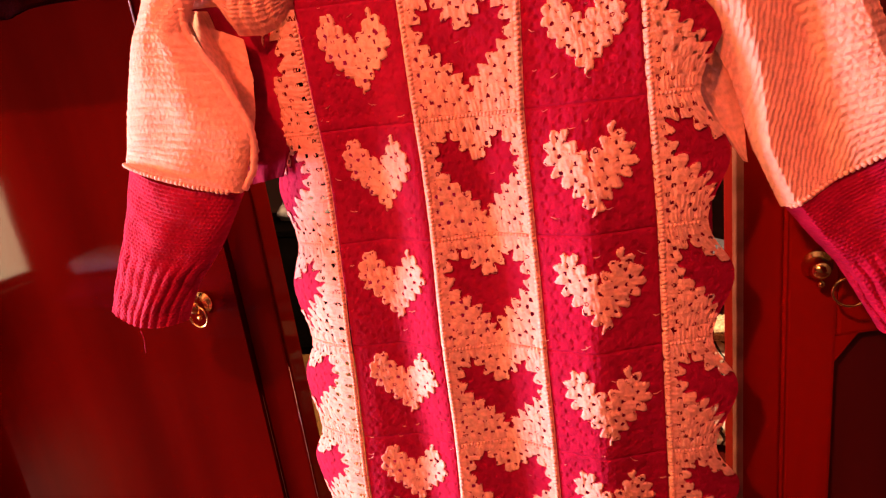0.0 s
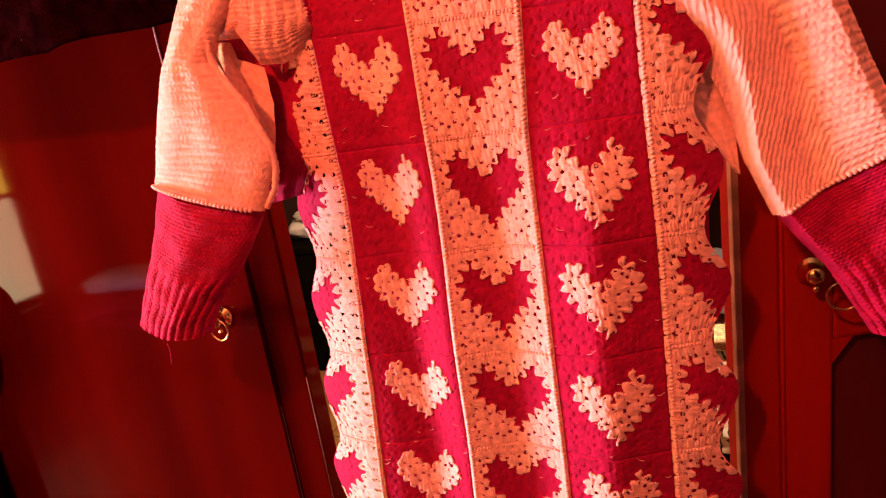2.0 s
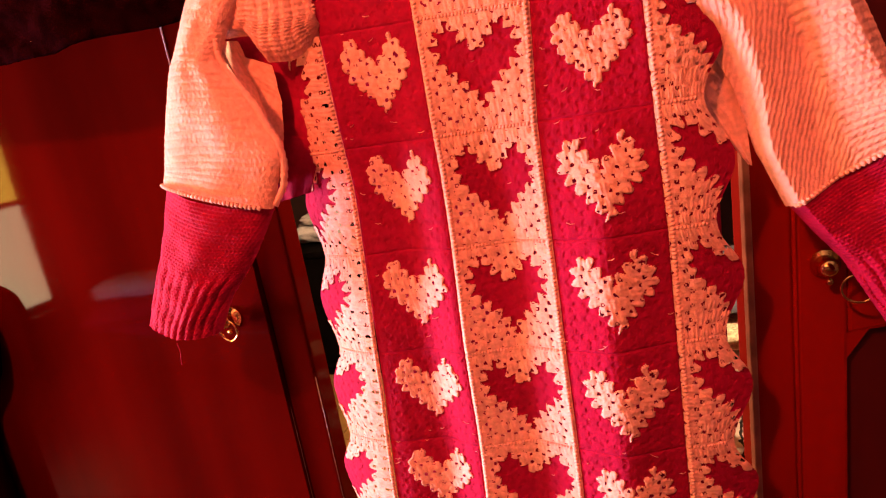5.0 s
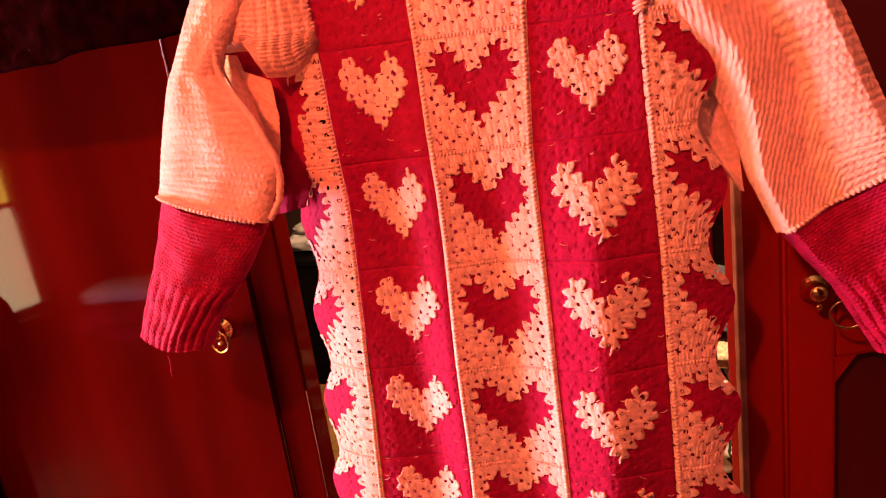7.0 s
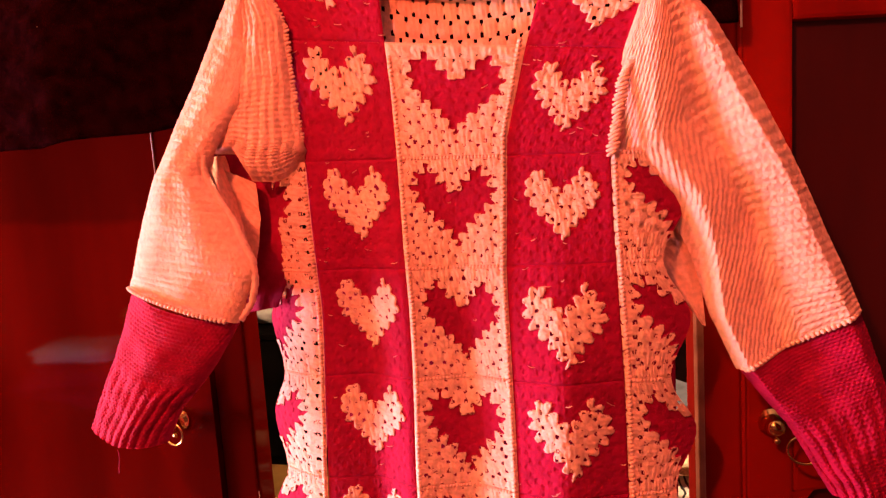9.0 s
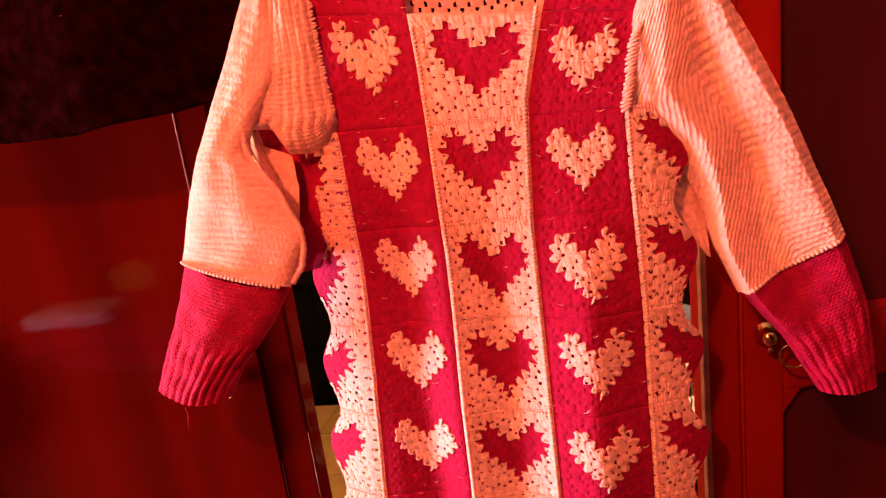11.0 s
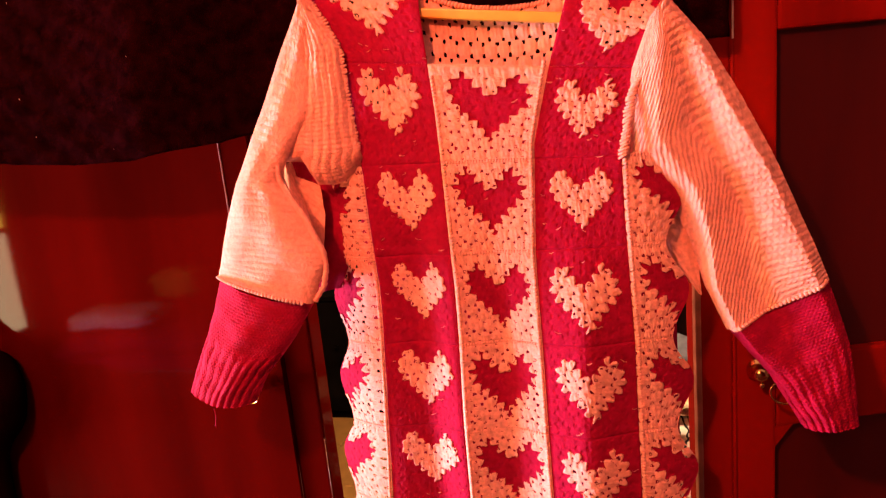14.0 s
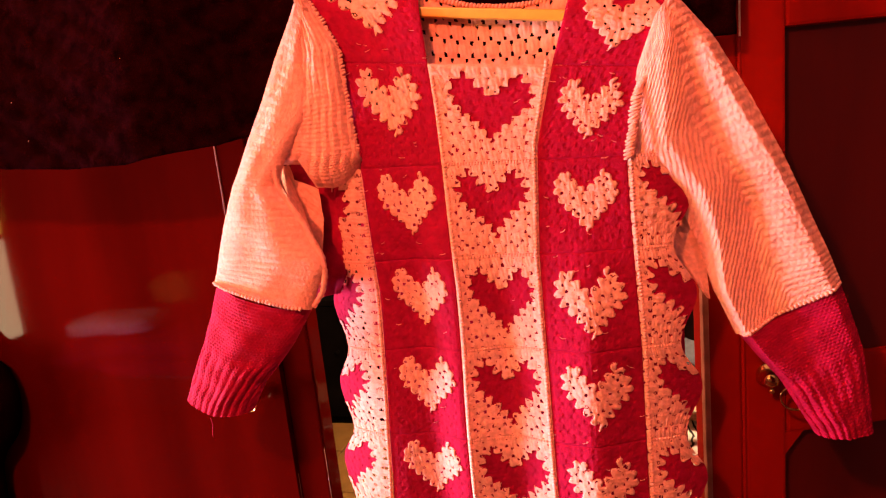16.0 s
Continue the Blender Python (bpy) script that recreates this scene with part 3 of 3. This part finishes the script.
    # armhole seams
    for k, cut in ((1, (1.43, 1.63)), (4, (1.41, 1.575))):
        pts = []
        for z in np.linspace(cut[0], cut[1], 26):
            x = float(bound(k, z))
            pts.append((x, float(drape(x, z)) - 0.006, float(z - 0.16 * x * np.clip((z - 1.36) / 0.20, 0, 1.2))))
        chain("armhole_seam", pts, (1, 0, 0.05), 0.0068, CREAM, d, "peach cream whip-stitched armhole", step=0.0042)
    return d


def loose_threads(d):
    """Short fluffy ends of pale yarn that cling to the crimson squares."""
    rnd = random.Random(5)
    verts, faces = [], []
    for _ in range(150):
        z = rnd.uniform(0.75, 1.60)
        k = rnd.choice((1, 1, 2, 3, 3))
        f = rnd.random()
        x = float(bound(k, z)) * (1 - f) + float(bound(k + 1, z)) * f
        a = rnd.uniform(-0.5, 0.5)
        ln = rnd.uniform(0.0012, 0.0045)
        y = float(drape(x, z)) - 0.003
        r = rnd.uniform(0.00022, 0.0004)
        b0 = len(verts)
        for t in (-1, 0, 1):
            c = Vector((x + t * ln * math.cos(a), y - 0.0012 * (1 - t * t) * rnd.uniform(0.3, 1), z + t * ln * math.sin(a) + 0.0008 * t * t))
            verts += [c + Vector((0, -r, 0)), c + Vector((0, r * 0.5, r)), c + Vector((0, r * 0.5, -r))]
        for t in range(2):
            for q in range(3):
                faces.append((b0 + t * 3 + q, b0 + t * 3 + (q + 1) % 3, b0 + t * 3 + 3 + (q + 1) % 3, b0 + t * 3 + 3 + q))
    ob = mesh_part("loose_threads", pydata("loose_threads", verts, faces), CREAM, d, "pale clinging yarn ends")
    tagged(ob, kind="stuff")


def neck_back(d):
    """The open mesh of the inner back below the collar edge: rows of tufts with holes between them."""
    n_u, n_v = 230, 110
    u, v = np.meshgrid(np.linspace(0, 1, n_u + 1), np.linspace(0, 1, n_v + 1))
    x = -0.140 + 0.290 * u
    top = 1.5975 + 1.9 * (x - 0.045) ** 2 - 0.05 * (x - 0.01)
    z = 1.480 + (top - 1.480) * v
    i = u * 17 + 0.5 * np.mod(np.floor(v * 6), 2)
    fa, fc = i - np.floor(i) - 0.5, v * 6 - np.floor(v * 6) - 0.5
    tuft = np.nan_to_num(np.cos(np.pi * fa) ** 0.5) * np.nan_to_num(np.cos(np.pi * fc) ** 0.6)
    y = 0.027 + 0.012 * (2 * u - 1) ** 2 * -1 - 0.0022 * tuft - 0.0003 * tuft * np.cos(2 * np.pi * 3 * fa + 2 * fc)
    rag = np.random.RandomState(3).normal(0, 0.12, u.shape)
    hole = ((np.abs(fa) - 0.5) / 0.19) ** 2 + ((np.abs(fc) - 0.40) / 0.24) ** 2 + 0.35 * np.sin(9 * np.floor(i) + 5 * np.floor(v * 6)) + rag < 0.66
    pts = np.stack([x, y, z], -1).reshape(-1, 3)
    a = (np.arange(n_v)[:, None] * (n_u + 1) + np.arange(n_u)[None, :]).reshape(-1)
    quads = np.stack([a, a + 1, a + n_u + 2, a + n_u + 1], -1)
    keep = hole.reshape(-1)[quads].sum(1) < 3
    keep &= ~((v.reshape(-1)[quads].min(1) < 0.01))
    mesh_part("inner_back", pydata("inner_back", pts, quads[keep]), CREAM, d, "open peach crochet mesh of the inner back", smooth=True)
    edge = [(float(cx), 0.024, 1.5985 + 1.9 * (float(cx) - 0.045) ** 2 - 0.05 * (float(cx) - 0.01)) for cx in np.linspace(-0.120, 0.135, 50)]
    chain("collar_edge", edge, (0.2, 0, 1), 0.0035, CREAM, d, "peach cream crocheted collar edge")


sweater_dress()

# ---------------------------------------------------------------- hanger


def hanger():
    h = tagged(empty("clothes_hanger", (0.015, 0.03, 1.585)), "yellow plastic clothes hanger holding the sweater dress", "clothes hanger")
    bm = boxed(-0.15, 0.18, 0.034, 0.048, -0.0060, 0.0060, bevel=0.0025, seg=3)
    bmesh.ops.rotate(bm, verts=bm.verts, cent=(0.015, 0, 0), matrix=Matrix.Rotation(radians(9.5), 3, "Y"))
    bmesh.ops.translate(bm, verts=bm.verts, vec=(0, 0, 1.590))
    part("bar", bm, YELLOW, h)
    for sx in (-1, 1):
        mesh_part("arm", tube_mesh("arm", [(0.015 + sx * 0.165, 0.060, 1.590 - sx * 0.027), (0.015 + sx * 0.16, 0.078, 1.625), (0.015 + sx * 0.10, 0.078, 1.675), (0.015, 0.035, 1.715)], 0.006), YELLOW, h, smooth=True)
    hook = [(0.015, 0.035, 1.70), (0.015, 0.035, 1.76)] + [(0.015 + 0.03 * math.sin(a), 0.035 + 0.01 * (1 - math.cos(a)), 1.79 - 0.03 * math.cos(a)) for a in np.linspace(0, 4.2, 14)]
    mesh_part("hook", tube_mesh("hook", hook, 0.002), BRASS, h, "thin wire hook", smooth=True)
    h.location.y -= 0.026


hanger()

# ---------------------------------------------------------------- dark shawl behind the dress


def shawl():
    n_u, n_v = 220, 120
    u, v = np.meshgrid(np.linspace(0, 1, n_u + 1), np.linspace(0, 1, n_v + 1))
    x = -1.25 + 1.555 * u
    hem = np.interp(x, [-1.25, -0.80, -0.70, -0.60, -0.50, -0.395, -0.36, -0.29, -0.20, 0.20, 0.31], [1.488, 1.482, 1.468, 1.458, 1.456, 1.470, 1.478, 1.505, 1.535, 1.535, 1.535])
    z = hem + (2.0 - hem) * v
    near = np.clip((-0.32 - x) / 0.16, 0, 1)
    near = near * near * (3 - 2 * near)
    y = 0.078 - 0.125 * near + 0.10 * np.clip(v - 0.2, 0, 1) * near - 0.006 * np.sin(14 * x + 2 * v) - 0.003 * np.cos(60 * v) * np.cos(70 * x)
    y = y - 0.0011 * (1 + 0.5 * np.sin(31 * x + 17 * z)) * np.cos(2 * np.pi * x / 0.020 + 1.5 * np.sin(9 * z + 5 * x) + np.pi * np.floor(z / 0.016)) * np.abs(np.cos(np.pi * z / 0.016))
    pts = np.stack([x, y, z], -1).reshape(-1, 3)
    a = (np.arange(n_v)[:, None] * (n_u + 1) + np.arange(n_u)[None, :]).reshape(-1)
    me = pydata("shawl", pts, np.stack([a, a + 1, a + n_u + 2, a + n_u + 1], -1))
    ob = mesh_part("shawl", me, BLACK, smooth=True)
    mod = ob.modifiers.new("thickness", "SOLIDIFY")
    mod.thickness, mod.offset = 0.006, 1.0
    tagged(ob, "black purple crocheted shawl draped over the doors", "shawl")
    # white specks set on the yarn in place of its tiny glints
    rnd = random.Random(9)
    verts, faces = [], []
    for _ in range(14):
        r, c = rnd.randint(4, n_v - 30), rnd.randint(60, 150)
        p = Vector(pts[r * (n_u + 1) + c]) + Vector((0, -0.006, 0))
        b0 = len(verts)
        q = rnd.uniform(0.0005, 0.0011)
        verts += [p + Vector((q, 0, 0)), p + Vector((-q, 0, 0)), p + Vector((0, -q, 0)), p + Vector((0, 0, 1.6 * q)), p + Vector((0, 0, -1.6 * q))]
        faces += [(b0, b0 + 2, b0 + 3), (b0 + 2, b0 + 1, b0 + 3), (b0 + 2, b0, b0 + 4), (b0 + 1, b0 + 2, b0 + 4)]
    tagged(mesh_part("glint_specks", pydata("glint_specks", verts, faces), CLOTH_WHITE, ob, "pale specks painted in for tiny glints"), kind="stuff")


shawl()


def hanging_thread(place, ln):
    x, y, z = place
    pts = [(x + 0.0015 * math.sin(5 * f), y, z - ln * f) for f in np.linspace(0, 1, 7)]
    ob = mesh_part("loose_thread", tube_mesh("loose_thread", pts, 0.0005, 5), RED, smooth=True)
    return tagged(ob, "short crimson thread hanging from the cuff", "thread")


hanging_thread((-0.432, -0.052, 1.082), 0.030)

# ---------------------------------------------------------------- brass pulls


def ring_pull(place, turn, drop=0.026):
    p = tagged(empty("ring_pull", place), "shiny brass ring pull on the mahogany door", "door handle", group="brass pulls on the doors")
    x, y, z = place
    bm = bmesh.new()
    prof = [(0.0175, 0.000), (0.0170, 0.003), (0.0125, 0.005), (0.0120, 0.009), (0.0085, 0.012), (0.0110, 0.018), (0.0095, 0.023), (0.0045, 0.026), (0.0, 0.0265)]
    rings = []
    for r, d in prof:
        rings.append([bm.verts.new((x + r * math.cos(a), y - d, z + r * math.sin(a))) for a in np.linspace(0, 2 * math.pi, 24, endpoint=False)] if r else [bm.verts.new((x, y - d, z))])
    for a, b in zip(rings, rings[1:]):
        for k in range(24):
            if len(b) > 1:
                bm.faces.new((a[k], a[(k + 1) % 24], b[(k + 1) % 24], b[k]))
            else:
                bm.faces.new((a[k], a[(k + 1) % 24], b[0]))
    bmesh.ops.recalc_face_normals(bm, faces=bm.faces)
    part("rosette", bm, BRASS, p, smooth=True)
    c = Vector((x + 0.012 * turn, y - 0.020, z - drop))
    mesh_part("ring", tube_mesh("ring", [(c.x + 0.0165 * math.cos(a), c.y - 0.002 * math.cos(a), c.z + 0.0165 * math.sin(a)) for a in np.linspace(0, 2 * math.pi, 36, endpoint=False)], 0.0016, 8, True), BRASS, p, smooth=True)
    ball = bmesh.new()
    bmesh.ops.create_uvsphere(ball, u_segments=12, v_segments=8, radius=0.0045)
    bmesh.ops.translate(ball, verts=ball.verts, vec=(x + 0.002, y - 0.014, z - 0.018))
    part("bead", ball, BRASS, p, smooth=True)
    return p


ring_pull((0.347, DOOR_Y + 0.024, 1.074), 2.4)
ring_pull((-0.460, DOOR_Y - 0.002, 1.059), 0.3, 0.014)

# ---------------------------------------------------------------- beyond the doors


def hanging_cloth(name, x0, x1, y0, z0, z1, wave, material, label, category):
    n_u, n_v = 60, 40
    u, v = np.meshgrid(np.linspace(0, 1, n_u + 1), np.linspace(0, 1, n_v + 1))
    x = x0 + (x1 - x0) * u
    z = z0 + 0.012 * np.sin(9 * u) + (z1 - z0) * v
    y = y0 + 0.03 * np.sin(wave * u + v) + 0.012 * np.sin(2.3 * wave * u)
    pts = np.stack([x, y, z], -1).reshape(-1, 3)
    a = (np.arange(n_v)[:, None] * (n_u + 1) + np.arange(n_u)[None, :]).reshape(-1)
    ob = mesh_part(name, pydata(name, pts, np.stack([a, a + 1, a + n_u + 2, a + n_u + 1], -1)), material, smooth=True)
    mod = ob.modifiers.new("thickness", "SOLIDIFY")
    mod.thickness = 0.02
    return tagged(ob, label, category)


# black cloths and their rail, added where the gaps show only darkness
hanging_cloth("coat", -0.95, -0.335, 0.40, 1.185, 2.02, 16, CLOTH_BLACK, "added black cloth darkening the gap behind the doors", "coat")
hanging_cloth("coat", 0.12, 0.90, 0.44, 1.01, 2.02, 19, CLOTH_BLACK, "added black cloth darkening the gap beside the panelled door", "coat")
rail = tagged(empty("clothes_rail", (0, 0.42, 2.03)), "dark wooden clothes rail fixed under the lintel", "clothes rail")
mesh_part("pole", tube_mesh("pole", [(-1.1, 0.42, 2.035), (1.1, 0.42, 2.035)], 0.014, 12), WOOD_DARK, rail, smooth=True)
for bx in (-1.0, 1.0):
    part("bracket", boxed(bx - 0.012, bx + 0.012, 0.24, 0.43, 2.03, 2.12, bevel=0.003), WOOD_DARK, rail)


def bundle(name, place, size, material, label, category, seed, squash=2.6, parent=None):
    """A folded or heaped cloth: a rounded block with creases."""
    bm = bmesh.new()
    bmesh.ops.create_cube(bm, size=2)
    bmesh.ops.subdivide_edges(bm, edges=bm.edges[:], cuts=11, use_grid_fill=True)
    for v in bm.verts:
        p = v.co.copy()
        q = p / (abs(p.x) ** squash + abs(p.y) ** squash + abs(p.z) ** squash) ** (1 / squash)
        n = noise.noise(q * 1.7 + Vector((seed, 0, 0))) * 0.14 + 0.05 * math.sin(7 * q.z + 4 * noise.noise(q * 2 + Vector((0, seed, 0))))
        q *= 1 + n
        v.co = Vector((place[0] + q.x * size[0] / 2, place[1] + q.y * size[1] / 2, place[2] + q.z * size[2] / 2))
    ob = part(name, bm, material, parent, smooth=True)
    return tagged(ob, label, category) if category else ob


def zebra():
    m = mat("zebra_print", (0.60, 0.54, 0.46), 0.9, spread=0.05, scale=40, bump=0.2, bump_scale=120)
    t = m.node_tree
    b = t.nodes["Principled BSDF"]
    w = t.nodes.new("ShaderNodeTexWave")
    w.inputs["Scale"].default_value, w.inputs["Distortion"].default_value, w.inputs["Detail"].default_value = 15, 9, 2
    co = t.nodes.new("ShaderNodeTexCoord")
    t.links.new(co.outputs["Object"], w.inputs["Vector"])
    r = t.nodes.new("ShaderNodeValToRGB")
    r.color_ramp.interpolation = "CONSTANT"
    r.color_ramp.elements[0].color = (0.02, 0.018, 0.016, 1)
    r.color_ramp.elements[1].position = 0.24
    r.color_ramp.elements[1].color = (0.74, 0.68, 0.60, 1)
    t.links.new(w.outputs["Fac"], r.inputs["Fac"])
    t.links.new(r.outputs["Color"], b.inputs["Base Color"])
    return m


ZEBRA = zebra()


def chest(x0, x1, y0, y1, top):
    d = tagged(empty("clothes_chest", ((x0 + x1) / 2, (y0 + y1) / 2, 0)), "low dark wooden chest under a heap of folded clothes", "chest")
    part("body", boxed(x0 + 0.01, x1 - 0.01, y0 + 0.01, y1 - 0.01, -0.006, top - 0.025, bevel=0.004), WOOD_DARK, d)
    part("lid", boxed(x0, x1, y0, y1, top - 0.022, top, bevel=0.006), WOOD_DARK, d)


chest(0.16, 1.10, 1.18, 1.72, 0.06)
bundle("folded_blanket", (0.62, 1.44, 0.155), (0.88, 0.52, 0.20), ZEBRA, "black and white zebra-print blanket folded on the chest", "blanket", 3.0, 3.6)
bundle("folded_blanket", (0.60, 1.45, 0.335), (0.82, 0.48, 0.18), ZEBRA, "black and white zebra-print blanket folded on another", "blanket", 8.0, 3.6)
bundle("woven_mat", (0.58, 1.44, 0.480), (0.74, 0.46, 0.11), CLOTH_CREAM, "cream woven straw mat folded on the blankets", "mat", 5.0, 3.0)
bundle("folded_shirt", (0.60, 1.45, 0.610), (0.66, 0.44, 0.17), CLOTH_BLUE, "grey blue striped shirt folded on the heap", "shirt", 11.0, 3.0)


def dark_cabinet(x0, x1, y0, y1, top):
    d = tagged(empty("low_cabinet", ((x0 + x1) / 2, (y0 + y1) / 2, 0)), "low black wooden cabinet on the tiled floor of the far room", "cabinet")
    part("body", boxed(x0 + 0.015, x1 - 0.015, y0 + 0.022, y1, 0.0, top - 0.03, bevel=0.003), LACQUER, d)
    part("top", boxed(x0, x1, y0 - 0.01, y1, top - 0.028, top, bevel=0.005), LACQUER, d)
    n = 3
    for k in range(n):
        w = (x1 - x0 - 0.04) / n
        a = x0 + 0.02 + k * w
        leaf = part("door", boxed(a + 0.003, a + w - 0.003, y0, y0 + 0.02, 0.05, top - 0.035, bevel=0.003), LACQUER, d)
        mesh_part("knob", tube_mesh("knob", [(a + w - 0.04, y0 - 0.022, top * 0.6), (a + w - 0.04, y0 + 0.002, top * 0.6)], lambda f: 0.011 - 0.005 * f, 12), LACQUER, leaf, smooth=True)


dark_cabinet(-2.30, -0.62, 2.00, 2.48, 0.69)
bundle("plastic_bag", (-1.50, 2.27, 0.745), (0.30, 0.26, 0.12), PLASTIC, "crumpled shiny white plastic bag on the black cabinet", "plastic bag", 2.0)
bundle("plastic_bag", (-1.48, 2.24, 0.825), (0.20, 0.19, 0.065), PLASTIC, "small crumpled white plastic bag lying on another", "plastic bag", 4.0)

# ---------------------------------------------------------------- carved panel beside the glossy door


def carved_panel():
    d = tagged(empty("carved_headboard", (-1.3, 0.06, 0)), "red varnished carved headboard with a dark scrolled rim", "headboard")
    line = [(-1.16, 1.46), (-1.120, 1.33), (-1.095, 1.24), (-1.078, 1.167), (-1.040, 1.124), (-0.992, 1.104), (-0.984, 1.065), (-0.986, 1.025), (-0.997, 0.990), (-1.036, 0.954), (-1.062, 0.916), (-1.071, 0.86), (-1.074, 0.78), (-1.075, 0.40), (-1.075, 0.0)]
    fine = []
    ks = np.linspace(0, len(line) - 1, 90)
    for k in ks:
        fine.append((float(np.interp(k, range(len(line)), [p[0] for p in line])), float(np.interp(k, range(len(line)), [p[1] for p in line]))))
    for _ in range(3):
        fine = [fine[0]] + [((a[0] + 2 * b[0] + c[0]) / 4, (a[1] + 2 * b[1] + c[1]) / 4) for a, b, c in zip(fine, fine[1:], fine[2:])] + [fine[-1]]
    n = len(fine)
    verts = [(x - 0.012, 0.062, z) for x, z in fine] + [(-1.45, 0.062, z) for x, z in fine] + [(x - 0.012, 0.09, z) for x, z in fine] + [(-1.45, 0.09, z) for x, z in fine]
    faces = []
    for k in range(n - 1):
        faces += [(k, k + n, k + n + 1, k + 1), (k + 2 * n, k + 1 + 2 * n, k + 1 + 3 * n, k + 3 * n), (k, k + 1, k + 1 + 2 * n, k + 2 * n)]
    mesh_part("board", pydata("board", verts, faces), WOOD, d)
    bulge = lambda f: 0.017 + 0.010 * min(1.0, max(0.0, (f - 0.22) / 0.15)) + 0.003 * math.exp(-((f - 0.45) / 0.06) ** 2)
    mesh_part("rim", tube_mesh("rim", [(x + 0.012, 0.066, z) for x, z in fine], bulge, 16), RIM, d, "dark scrolled wooden rim", smooth=True)


carved_panel()

# ---------------------------------------------------------------- behind the viewer: window, bed, bulb


def window():
    d = tagged(empty("window_1", (-3.18, -1.03, 1.1)), "small bright window with a yellow curtain on its upper part", "window", kind="structure")
    for b in ((-1.76, -1.72, 0.54, 1.66), (-0.12, -0.08, 0.54, 1.66)):
        part("frame_post", boxed(-3.20, -3.12, b[0], b[1], b[2], b[3], bevel=0.004), WOOD_DARK, d)
    part("mullion", boxed(-3.20, -3.13, -1.145, -0.94, 0.565, 1.61, bevel=0.004), WOOD_DARK, d)
    for z in (0.54, 1.145, 1.61):
        part("frame_bar", boxed(-3.20, -3.13, -1.72, -0.12, z, z + 0.025, bevel=0.004), WOOD_DARK, d)
    part("sill", boxed(-3.20, -3.05, -1.80, -0.03, 0.50, 0.535, bevel=0.005), WOOD_DARK, d)


window()


def bed():
    d = tagged(empty("bed", (-2.5, -2.4, 0)), "low wooden bed with a red blanket behind the viewer", "bed")
    part("frame", boxed(-3.12, -1.70, -3.10, -1.75, 0.12, 0.30, bevel=0.01), WOOD_DARK, d)
    for x in (-3.06, -1.78):
        for y in (-3.03, -1.82):
            part("leg", boxed(x - 0.03, x + 0.03, y - 0.03, y + 0.03, -0.006, 0.12), WOOD_DARK, d)
    bundle("mattress", (-2.41, -2.42, 0.40), (1.40, 1.32, 0.22), RED, "", "", 1.0, 7.0, d)


bed()
bundle("cushion", (-2.70, -2.55, 0.62), (0.42, 0.34, 0.22), YELLOW_CLOTH, "yellow cushion lying on the red blanket", "cushion", 6.0)
bundle("folded_sheet", (-2.72, -1.98, 0.555), (0.62, 0.34, 0.10), CLOTH_SHEET, "pale blue white sheet folded on the bed", "sheet", 9.0, 3.5)


def pendant_lamp():
    x, y = -0.42, -1.25
    d = tagged(empty("pendant_lamp", (x, y, 2.6)), "bare warm bulb hanging on a cord from the ceiling", "pendant lamp")
    mesh_part("ceiling_rose", tube_mesh("ceiling_rose", [(x, y, 2.575), (x, y, 2.59), (x, y, 2.6)], lambda f: 0.03 + 0.02 * f, 24), CLOTH_BLACK, d, smooth=True)
    mesh_part("cord", tube_mesh("cord", [(x, y, 2.39), (x, y, 2.58)], 0.003, 8), CLOTH_BLACK, d, smooth=True)
    mesh_part("socket", tube_mesh("socket", [(x, y, 2.33), (x, y, 2.40)], lambda f: 0.020 - 0.006 * f, 14), BRASS, d, smooth=True)


pendant_lamp()

# ---------------------------------------------------------------- floor tiles
tile_bm = boxed(-0.1625, 0.1625, -0.1625, 0.1625, -0.008, 0.0, bevel=0.002, seg=1)
tile_mesh = bpy.data.meshes.new("tile")
tile_bm.to_mesh(tile_mesh)
tile_bm.free()
tile_mesh.materials.append(TILE)
for ty in range(10):
    for tx in range(16):
        ob = new("tile", tile_mesh)
        ob.location = (-3.13 + 0.33 * tx + 0.16, 3.225 - 0.33 * ty, 0.0)
        ob.parent = floor
